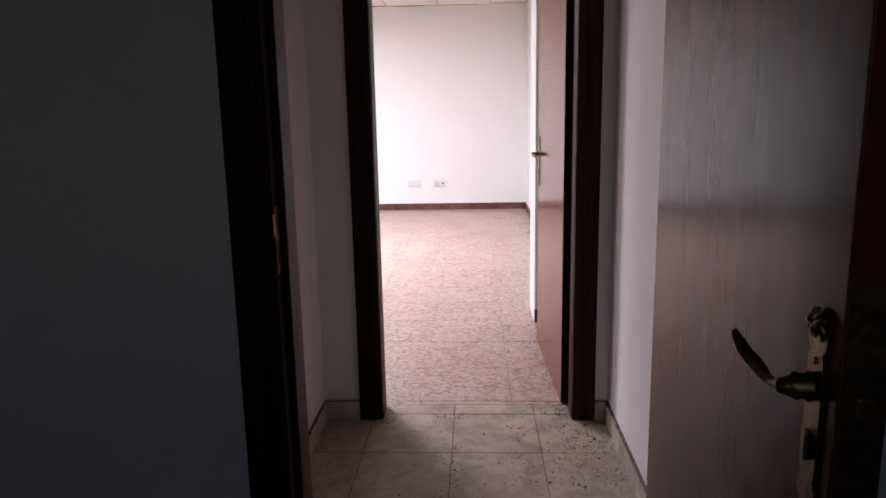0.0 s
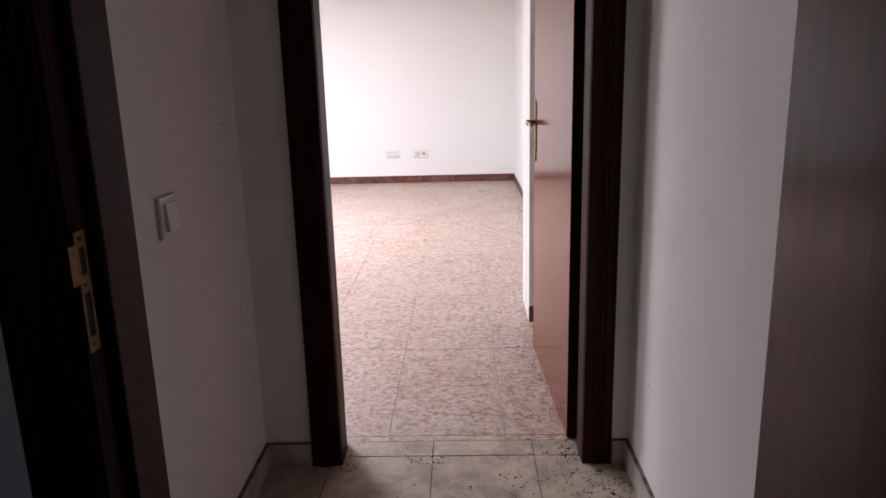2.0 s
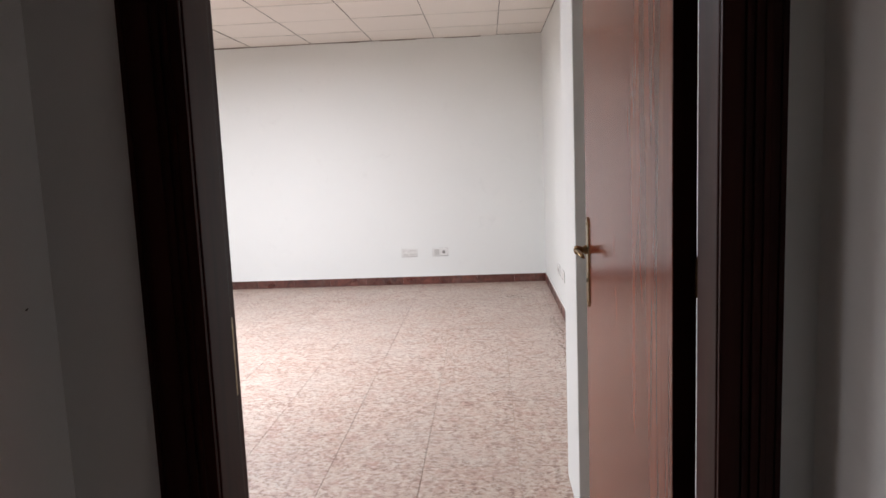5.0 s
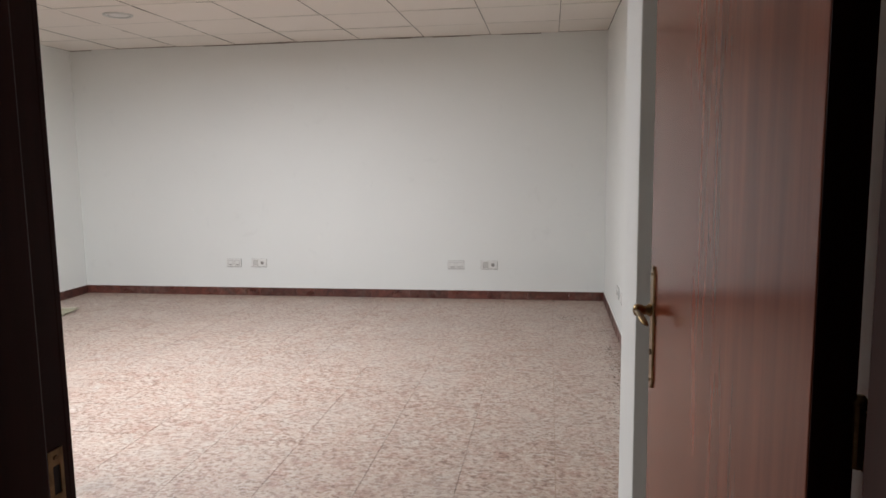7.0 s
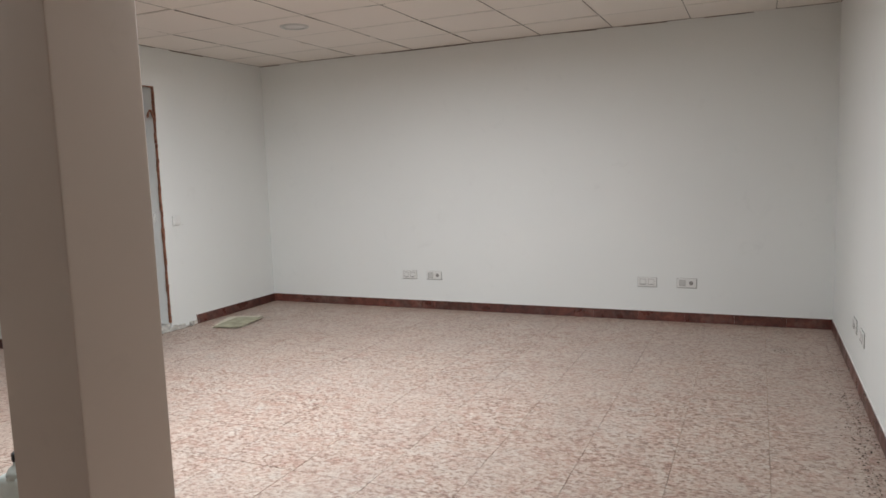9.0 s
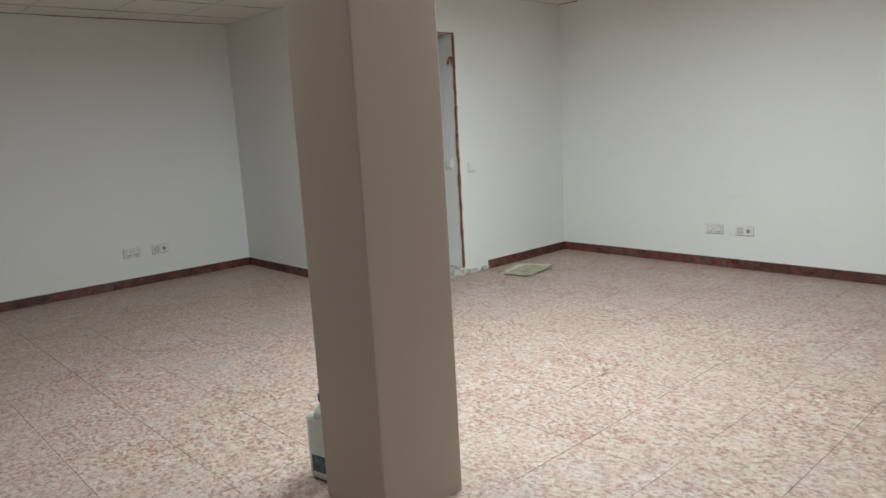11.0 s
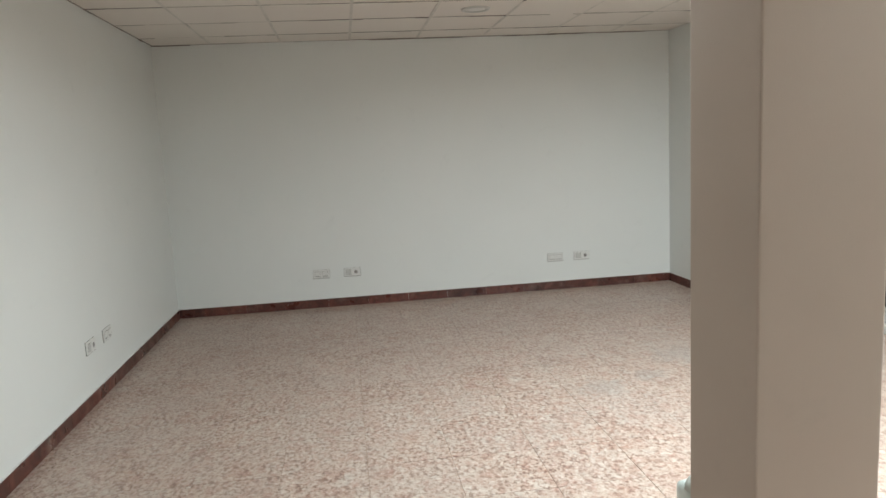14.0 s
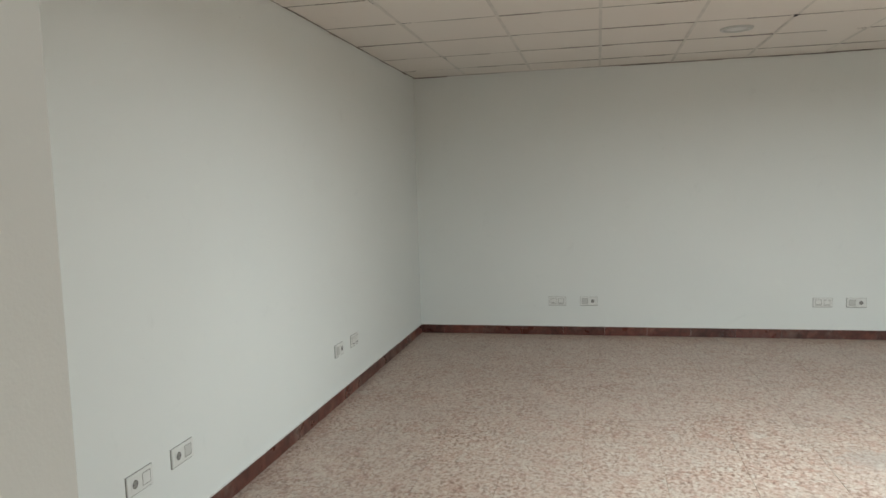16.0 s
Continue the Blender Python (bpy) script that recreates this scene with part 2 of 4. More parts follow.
def box(name, mat, x0, y0, z0, x1, y1, z1, bevel=0.0, parent=None, label=""):
    bm = bmesh.new()
    box_into(bm, x0, y0, z0, x1, y1, z1, bevel)
    return part(name, bm, mat, parent, label)


def structure(ob, label, category):
    return tagged(ob, label, category, kind="structure")


def cylinder_into(bm, r0, r1, depth, m, seg=24):
    return bmesh.ops.create_cone(bm, cap_ends=True, segments=seg, radius1=r0, radius2=r1, depth=depth, matrix=m)


def lathe(bm, profile, seg=28, m=Matrix.Identity(4)):
    rings = []
    for r, z in profile:
        rings.append([bm.verts.new(m @ Vector((r * math.cos(2 * math.pi * k / seg), r * math.sin(2 * math.pi * k / seg), z))) for k in range(seg)])
    for a, b in zip(rings, rings[1:]):
        for k in range(seg):
            bm.faces.new((a[k], a[(k + 1) % seg], b[(k + 1) % seg], b[k]))
    bm.faces.new(rings[0][::-1])
    bm.faces.new(rings[-1])


def sweep(bm, pts, radii, seg=12, flat=1.0, up=Vector((0, 0, 1))):
    """A tube through points, with a radius at each; flat squeezes it along up."""
    rings = []
    for i, p in enumerate(pts):
        p = Vector(p)
        d = (Vector(pts[min(i + 1, len(pts) - 1)]) - Vector(pts[max(i - 1, 0)])).normalized()
        side = d.cross(up).normalized()
        top = side.cross(d).normalized()
        rings.append([bm.verts.new(p + side * radii[i] * math.cos(a) + top * radii[i] * flat * math.sin(a)) for a in [2 * math.pi * k / seg for k in range(seg)]])
    for a, b in zip(rings, rings[1:]):
        for k in range(seg):
            bm.faces.new((a[k], a[(k + 1) % seg], b[(k + 1) % seg], b[k]))
    bm.faces.new(rings[0][::-1])
    bm.faces.new(rings[-1])


# ---- plan (x east, y north) ----
XR, YF = 1.70, 5.92            # east and north walls of the main room
XB, YB = -3.466, 3.586           # corner of the walled-off block in the north-west
XW, YS = -5.748, -1.118         # west and south walls
VX0, VX1 = 0.480, 1.601        # vestibule walls
DY0, DY1 = -0.096, 0.044       # wall with the inner door
DX0, DX1 = 0.702, 1.488        # inner door opening
FY0, FY1 = -1.368, -1.258        # wall with the outer door
FX0, FX1 = 0.697, 1.503        # outer door opening
DOOR_H = 2.04
T = 0.15
BX = 0.200                     # outer face of the vestibule

# ---- walls ----
structure(box("wall_north", WHITE, XB - 2.4, YF, 0, XR + T, YF + T, CEIL + 0.02), "smooth matt white painted plaster wall", "wall")
structure(box("wall_east", WHITE, XR, DY1, 0, XR + T, YF, CEIL + 0.02), "smooth matt white painted plaster wall", "wall")
structure(box("wall_west", WHITE, XW - T, YS - 0.08, 0, XW, YB + T, CEIL + 0.02), "smooth matt white painted plaster wall", "wall")
structure(box("wall_south", WHITE, XW, YS - 0.08, 0, BX, YS, CEIL + 0.02), "smooth matt white painted plaster wall", "wall")
structure(box("wall_block_south", WHITE, XW, YB, 0, XB - 0.12, YB + 0.12, CEIL + 0.02), "smooth matt white painted plaster wall", "wall")
BD0, BD1, BDH = 3.78, 4.485, 2.085
bm = bmesh.new()
box_into(bm, XB - 0.12, YB, 0, XB, BD0, CEIL + 0.02)
box_into(bm, XB - 0.12, BD1, 0, XB, YF, CEIL + 0.02)
box_into(bm, XB - 0.12, BD0, BDH, XB, BD1, CEIL + 0.02)
structure(part("wall_block_east", bm, WHITE), "white painted plaster wall with an unframed doorway", "wall")
# side walls of the vestibule and walls of the doors
structure(box("wall_vestibule_west", VEST, BX, FY1, 0, VX0, DY1, CEIL + 0.02), "off-white painted plaster wall with small marks", "wall")
structure(box("wall_vestibule_east", VEST, VX1, FY1, 0, XR + T, DY0, CEIL + 0.02), "off-white painted plaster wall", "wall")


def door_wall(name, mat, x0, x1, y0, y1, ox0, ox1):
    bm = bmesh.new()
    box_into(bm, x0, y0, 0, ox0, y1, CEIL + 0.02)
    box_into(bm, ox1, y0, 0, x1, y1, CEIL + 0.02)
    box_into(bm, ox0, y0, DOOR_H, ox1, y1, CEIL + 0.02)
    return structure(part(name, bm, mat), "off-white painted plaster wall around a doorway", "wall")


door_wall("wall_inner_door", VEST, VX0, XR + T, DY0, DY1, DX0 - 0.03, DX1 + 0.03)
door_wall("wall_outer_door", VEST, -1.6, 3.0, FY0 + 0.012, FY1, FX0 - 0.03, FX1 + 0.03)
bm = bmesh.new()
for b in ((-1.75, -4.6, -1.6, FY1), (3.0, -4.6, 3.15, FY1), (-1.75, -4.75, 0.3, -4.6), (1.3, -4.75, 3.15, -4.6)):
    box_into(bm, b[0], b[1], 0, b[2], b[3], CEIL + 0.02)
# Opening for the added window, out of view.
box_into(bm, 0.3, -4.75, 0, 1.3, -4.6, 0.9)
box_into(bm, 0.3, -4.75, 2.1, 1.3, -4.6, CEIL + 0.02)
structure(part("wall_back_room", bm, VEST), "plain off-white wall of the dark room, with an added window opening", "wall")
# engaged pier on the east wall
structure(box("wall_pier", WHITE, 1.420, 1.205, 0, XR, 1.55, CEIL + 0.02, 0.004), "white painted pier standing out of the wall", "wall")
# beige painted free column and pier beside the vestibule
structure(box("column", BEIGE, -1.172, 1.47, 0, -0.813, 1.828, CEIL + 0.02, 0.006), "square column painted matt beige", "column")
structure(box("pier_facing", BEIGE_SHADED, BX - 0.003, DY1, 0, DX0 - 0.082, DY1 + 0.012, CEIL + 0.02), "beige painted facing beside the inner door", "wall")

# room behind the unframed doorway
bm = bmesh.new()
box_into(bm, XB - 1.9, YB + 0.12, 0, XB - 1.8, YF, CEIL)
box_into(bm, XB - 0.235, BD1, 0.06, XB - 0.12, BD1 + 0.12, CEIL)
structure(part("wall_block_inside", bm, WHITE), "white plaster walls of the small dark room", "wall")

# ---- floors ----
structure(box("floor_base", GROUT, -6.2, -4.7, -0.2, 3.1, 6.2, -0.006), "brown-grey grout bed under the floor tiles", "floor")
floor_room = structure(box("floor_room", GROUT, -5.75, YS - 0.05, -0.0058, XR + 0.02, YF + 0.02, -0.0015), "pink and beige mottled ceramic tile floor with dust", "floor")
floor_vest = structure(box("floor_vestibule", GROUT_OLD, -1.6, -4.6, -0.0012, 3.0, 0.042, 0.0002), "dirty cream terrazzo tile floor", "floor")
structure(box("sill_block_room", RUBBLE, XB - 0.80, BD0, 0, XB - 0.012, BD1 - 0.003, 0.06, 0.008), "raised rough white mortar step in the doorway", "step")

# ---- ceilings ----
P = 0.602
CX0, CY0 = 0.07, -0.02


def tiled_ceiling(name, x0, y0, x1, y1, holes):
    rnd = random.Random(5)
    bm = bmesh.new()
    xs = [CX0 + P * k for k in range(-12, 8)]
    ys = [CY0 + P * k for k in range(-6, 14)]
    for xa in xs:
        for ya in ys:
            a, b, c, d = xa + 0.0022, ya + 0.0080, xa + P - 0.0022, ya + P - 0.0080
            ragged = [rnd.choice((0.0, 0.001, 0.004, 0.008)) for q in range(4)]
            a, b = (x0 + ragged[0] if a < x0 else a), (y0 + ragged[1] if b < y0 else b)
            c, d = (x1 - ragged[2] if c > x1 else c), (y1 - ragged[3] if d > y1 else d)
            if c - a < 0.02 or d - b < 0.02:
                continue
            if any(h[0] < (a + c) / 2 < h[2] and h[1] < (b + d) / 2 < h[3] for h in holes):
                continue
            dz = rnd.uniform(-0.002, 0.002)
            vs = box_into(bm, a, b, CEIL, c, d, CEIL + 0.012)
            tx, ty = rnd.uniform(-0.005, 0.005), rnd.uniform(-0.002, 0.002)
            for v in vs:
                v.co.z += dz + tx * (v.co.x - a) + ty * (v.co.y - b)
    return part(name, bm, CEILING)


structure(tiled_ceiling("ceiling", XW + 0.004, YS + 0.004, XR - 0.004, YF - 0.004, UNSEEN_ROOF_LIGHTS), "suspended ceiling of off-white square boards, joints dark and uneven", "ceiling")


def minus(lo, hi, cuts):
    """The stretches of lo..hi that lie outside the cuts."""
    out = [(lo, hi)]
    for a, b in cuts:
        out = [p for u, v in out for p in ((u, min(v, a)), (max(u, b), v)) if p[1] - p[0] > 0.01]
    return out


bm = bmesh.new()
for k in range(-1, 10):
    y = CY0 + P * k
    for u, v in minus(XW, XR, [(q[0], q[2]) for q in UNSEEN_ROOF_LIGHTS if q[1] + 0.1 < y < q[3] - 0.1]):
        box_into(bm, u, y - 0.0105, CEIL - 0.0022, v, y + 0.0105, CEIL + 0.011)
structure(part("ceiling_runner", bm, GRID), "off-white metal runners between the ceiling boards", "ceiling")
bm = bmesh.new()
rnd = random.Random(8)
for k in range(-9, 3):
    for j in range(-2, 10):
        gx, gy = CX0 + P * k, CY0 + P * j
        if not (XW < gx < XR) or any(q[0] - 0.1 < gx < q[2] + 0.1 and q[1] - 0.1 < gy + P / 2 < q[3] + 0.1 for q in UNSEEN_ROOF_LIGHTS):
            continue
        a = max(gy + 0.011, YS)
        end = min(gy + P - 0.011, YF)
        while a < end - 0.02:
            e = min(a + rnd.uniform(0.08, 0.3), end)
            drop = rnd.choice((0.0012, 0.002, 0.0032, 0.0045))
            box_into(bm, gx - 0.0028, a, CEIL - drop, gx + 0.0028, e, CEIL + 0.004)
            a = e
structure(part("ceiling_seam", bm, SEAM), "thin dusty uneven seams between the ceiling boards", "ceiling")
bm = bmesh.new()
for x0, y0, x1, y1 in ((XB, YF - 0.006, XR, YF), (XW, YS, XW + 0.006, YB), (XW, YS, BX, YS + 0.006), (XB, YB, XB + 0.006, YF), (XR - 0.006, 0.05, XR, YF)):
    along = x1 - x0 > y1 - y0
    a, end = (x0, x1) if along else (y0, y1)
    while a < end - 0.02:
        e = min(a + rnd.uniform(0.1, 0.5), end)
        drop = rnd.choice((0.001, 0.003, 0.006, 0.009))
        box_into(bm, *((a, y0, CEIL - drop, e, y1, CEIL + 0.004) if along else (x0, a, CEIL - drop, x1, e, CEIL + 0.004)))
        a = e
structure(part("ceiling_edge", bm, SEAM), "uneven dark gap where the ceiling meets the walls", "ceiling")
bm = bmesh.new()
rnd = random.Random(21)
for k in range(46):
    gx, gy = CX0 - P * rnd.randint(1, 9), CY0 + P * rnd.randint(-1, 9)
    if any(q[0] - 0.1 < gx < q[2] + 0.1 and q[1] - 0.1 < gy < q[3] + 0.1 for q in UNSEEN_ROOF_LIGHTS) or gy > YF - 0.1 or gx < XW + 0.1 or gx < XB and gy > YB:
        continue
    u = rnd.uniform(0.04, 0.16)
    if rnd.random() < 0.6:
        side = rnd.choice((-0.0103, 0.0083))
        box_into(bm, gx - u, gy + side, CEIL - 0.0034, gx + u * 0.3, gy + side + 0.002, CEIL - 0.0005)
    else:
        box_into(bm, gx - 0.0022, gy + 0.010, CEIL - 0.0024, gx + 0.0022, gy + 0.010 + u, CEIL - 0.0005)
tri3 = [bm.verts.new((-4.144 + a, 1.786 + b, CEIL - 0.0036)) for a, b in ((-0.06, -0.012), (0.03, -0.020), (0.012, 0.022), (-0.03, 0.014))]
bm.faces.new(tri3)
structure(part("ceiling_gap", bm, VOID), "dark open gaps and a chipped corner between the boards", "ceiling")
bm = bmesh.new()
ends = sorted({XW - T, XR + T, *(q[0] for q in UNSEEN_ROOF_LIGHTS), *(q[2] for q in UNSEEN_ROOF_LIGHTS)})
for a, b in zip(ends, ends[1:]):
    for u, v in minus(YS - T, YF + T, [(q[1], q[3]) for q in UNSEEN_ROOF_LIGHTS if q[0] < (a + b) / 2 < q[2]]):
        box_into(bm, a, u, CEIL + 0.03, b, v, CEIL + 0.05)
structure(part("ceiling_void", bm, VOID), "dark void above the boards", "ceiling")
bm = bmesh.new()
box_into(bm, -1.75, -4.75, CEIL + 0.02, 3.15, YS - T - 0.001, CEIL + 0.12)
box_into(bm, BX + 0.01, FY1, CEIL - 0.02, VX1, DY0, CEIL + 0.019)
structure(part("ceiling_vestibule", bm, VEST), "plain off-white ceiling", "ceiling")
for x0, y0, x1, y1, watts, spread in UNSEEN_ROOF_LIGHTS:
    bm = bmesh.new()
    for b in ((x0 - 0.03, y0 - 0.03, x1 + 0.03, y0), (x0 - 0.03, y1, x1 + 0.03, y1 + 0.03), (x0 - 0.03, y0, x0, y1), (x1, y0, x1 + 0.03, y1)):
        box_into(bm, b[0], b[1], CEIL - 0.004, b[2], b[3], CEIL + 0.12)
    structure(part("unseen_roof_light_frame", bm, LINE), "white upstand round an unseen roof light", "roof light")

# ---- skirtings ----
PIECE = 0.373


def skirting(name, mat, runs, h, t, label, line=True, cut=0.0015):
    """Runs of ceramic pieces; each run is (x0, y0, x1, y1, nx, ny), the wall's foot and the way it faces."""
    base = structure(new(name), label, "skirting")
    share = {}
    for x0, y0, x1, y1, nx, ny in runs:
        length = math.hypot(x1 - x0, y1 - y0)
        ux, uy = (x1 - x0) / length, (y1 - y0) / length
        ang = math.atan2(uy, ux)
        s = 0.0
        while s < length - 0.01:
            e = min(s + PIECE, length)
            w = round(e - s - cut, 3)
            key = (w, nx * uy - ny * ux > 0)
            if key not in share:
                bm = bmesh.new()
                side = -1 if key[1] else 1
                ya, yb = (0.0005, t) if side > 0 else (-t, -0.0005)
                vs = box_into(bm, 0, ya, 0.0, w, yb, h)
                me = bpy.data.meshes.new("skirting_piece")
                bmesh.ops.recalc_face_normals(bm, faces=bm.faces)
                bm.to_mesh(me)
                bm.free()
                me.materials.append(mat)
                share[key] = me
            ob = new("skirting_piece", share[key])
            ob.parent = base
            ob.matrix_basis = Matrix.Translation((x0 + ux * s, y0 + uy * s, 0.0005)) @ Matrix.Rotation(ang, 4, "Z")
            s = e
    if line:
        bm = bmesh.new()
        for x0, y0, x1, y1, nx, ny in runs:
            a, b = min(x0, x1), max(x0, x1)
            c, d = min(y0, y1), max(y0, y1)
            if nx > 0: b = a + 0.006
            if nx < 0: a = b - 0.006
            if ny > 0: d = c + 0.006
            if ny < 0: c = d - 0.006
            box_into(bm, a, c, h + 0.0008, b, d, h + 0.006)
        part("top_line", bm, LINE, base, "thin white filler line")
    return base


skirting("skirting_room", SKIRT, [
    (XB, YF, XR, YF, 0, -1), (XR, YF, XR, 1.55, -1, 0), (1.420, 1.205, XR, 1.205, 0, -1),
    (XB, YF, XB, 4.78, 1, 0), (XB, BD0 - 0.1, XB, YB, 1, 0), (XB, YB, XW, YB, 0, -1), (XW, YB, XW, YS, 1, 0), (XW, YS, BX, YS, 0, 1)],
    0.08, 0.009, "dark red-brown glazed ceramic skirting")
skirting("skirting_vestibule", SKIRT_T, [
    (VX0, FY1, VX0, DY0, 1, 0), (VX0, DY0, DX0 - 0.080, DY0, 0, -1), (DX1 + 0.064, DY0, VX1, DY0, 0, -1), (VX1, DY0, VX1, FY1, -1, 0)],
    0.078, 0.013, "cream terrazzo skirting with dirt along its top", line=False)
bm = bmesh.new()
box_into(bm, VX0, FY1, 0.0787, VX0 + 0.011, DY0, 0.0815)
box_into(bm, VX0 + 0.011, DY0 - 0.011, 0.0787, DX0 - 0.080, DY0, 0.0815)
box_into(bm, DX1 + 0.064, DY0 - 0.011, 0.0787, VX1 - 0.011, DY0, 0.0815)
box_into(bm, VX1 - 0.011, FY1, 0.0787, VX1, DY0, 0.0815)
structure(part("skirting_dirt", bm, GRIME), "line of black dirt on the skirting", "skirting")


# ---- doors ----
def frame_side(parent, x_open, sgn, y0, y1, stop_y0, stop_y1, wide=0.088, lap=0.0, stop=0.014):
    """One jamb: lining, stop and moulded architraves. sgn: +1 when the opening lies east of it."""
    def bx(bm, a, b, c, d, e, f, bev=0.0):
        a, c = (x_open + sgn * a, x_open + sgn * c)
        box_into(bm, min(a, c), b, e, max(a, c), d, f, bev)
    bm = bmesh.new()
    bx(bm, -0.028, y0, 0.0, y1, 0.001, DOOR_H)
    bx(bm, 0.0, stop_y0, stop, stop_y1, 0.001, DOOR_H - 0.0, 0.003)
    part("jamb", bm, FRAME, parent)
    for y, out, to in ((y0, -1, lap), (y1, 1, 0.0)):
        bm = bmesh.new()
        for a, c, th in ((-wide, -wide + 0.008, 0.013), (-wide + 0.008, -wide + 0.022, 0.010), (-wide + 0.022, -0.030, 0.016), (-0.030, -0.024, 0.012),
                         (-0.024, -0.017, 0.015), (-0.017, -0.012, 0.010), (-0.012, -0.005, 0.013), (-0.005, to, 0.009)):
            ya, yb = sorted((y, y + out * th))
            bx(bm, a, ya, c, yb, 0.001, DOOR_H + 0.07, 0.0012)
        part("architrave", bm, FRAME, parent)


def frame_head(parent, x0, x1, y0, y1, stop_y0, stop_y1):
    bm = bmesh.new()
    box_into(bm, x0, y0, DOOR_H - 0.001, x1, y1, DOOR_H + 0.026)
    box_into(bm, x0 + 0.015, stop_y0, DOOR_H - 0.015, x1 - 0.015, stop_y1, DOOR_H - 0.001)
    part("head", bm, FRAME, parent)
    bm = bmesh.new()
    box_into(bm, x0 + 0.001, y0 - 0.014, DOOR_H + 0.0, x1 - 0.001, y0, DOOR_H + 0.07, 0.002)
    box_into(bm, x0 + 0.001, y1, DOOR_H + 0.0, x1 - 0.001, y1 + 0.014, DOOR_H + 0.07, 0.002)
    part("head_architrave", bm, FRAME, parent)


def strike_plate(parent, m):
    m = m @ Matrix.Translation((0, 0, -0.048)) @ Matrix.Diagonal((1, 1, 0.56, 1))
    """Brass keep: an outline with two openings, in the plane y-z facing +x."""
    bm = bmesh.new()
    for y0, z0, y1, z1 in ((-0.011, 0.085, 0.011, 0.115), (-0.011, 0.030, -0.005, 0.085), (0.006, 0.030, 0.011, 0.085), (-0.011, -0.005, 0.011, 0.030),
                           (-0.011, -0.095, -0.006, -0.005), (0.006, -0.095, 0.011, -0.005), (-0.011, -0.125, 0.011, -0.095), (-0.024, 0.015, -0.011, 0.092)):
        box_into(bm, 0, y0, z0, 0.0016, y1, z1)
    bmesh.ops.transform(bm, matrix=m, verts=bm.verts)
    plate = part("strike_plate", bm, BRASS, parent, "pierced brass strike plate")
    bm = bmesh.new()
    for z in (0.101, 0.010, -0.110):
        cylinder_into(bm, 0.0042, 0.0034, 0.0016, m @ Matrix.Translation((0.0022, 0, z)) @ Matrix.Rotation(radians(90), 4, "Y"), 12)
    part("screw", bm, BRASS_DARK, plate)
    bm = bmesh.new()
    box_into(bm, 0.0001, -0.005, 0.030, 0.0005, 0.006, 0.085)
    box_into(bm, 0.0001, -0.006, -0.095, 0.0005, 0.006, -0.005)
    bmesh.ops.transform(bm, matrix=m, verts=bm.verts)
    part("keep_hole", bm, HOLE, plate)


def hinge(parent, m, name="hinge"):
    bm = bmesh.new()
    box_into(bm, -0.001, -0.016, -0.045, 0.001, 0.0, 0.045)
    cylinder_into(bm, 0.007, 0.007, 0.10, Matrix.Translation((0.002, 0.004, 0)), 12)
    cylinder_into(bm, 0.0085, 0.003, 0.012, Matrix.Translation((0.002, 0.004, 0.056)), 12)
    bmesh.ops.transform(bm, matrix=m, verts=bm.verts)
    part(name, bm, BRASS_DARK, parent, "small tarnished brass hinge")


def backplate_outline(bm, h, w, t, ornate):
    """A tall plate in the y-z plane, its face towards -x, with shaped ends."""
    pts = []
    n = 10
    top = h / 2
    if ornate:
        prof = [(w / 2, top - 0.045), (w / 2 * 0.75, top - 0.038), (w / 2 * 1.15, top - 0.028), (w / 2 * 1.2, top - 0.015), (w / 2 * 0.8, top - 0.005), (0.004, top + 0.004)]
    else:
        prof = [(w / 2, top - 0.018), (w / 2 * 0.8, top - 0.012), (w / 2 * 0.45, top - 0.006), (0.004, top)]
    right = [(y, z) for y, z in prof]
    outline = [(y, z) for y, z in right] + [(-y, z) for y, z in reversed(right)]
    outline = outline + [(-y2, -z2) for y2, z2 in [(y, z) for y, z in right]] + [(y, -z) for y, z in reversed(right)]
    front = [bm.verts.new((-t, y, z)) for y, z in outline]
    rim = [bm.verts.new((-t * 0.4, y * 1.12, z * 1.01)) for y, z in outline]
    back = [bm.verts.new((0, y * 1.12, z * 1.01)) for y, z in outline]
    bm.faces.new(front)
    bm.faces.new(back[::-1])
    k = len(outline)
    for i in range(k):
        j = (i + 1) % k
        bm.faces.new((front[i], front[j], rim[j], rim[i]))
        bm.faces.new((rim[i], rim[j], back[j], back[i]))


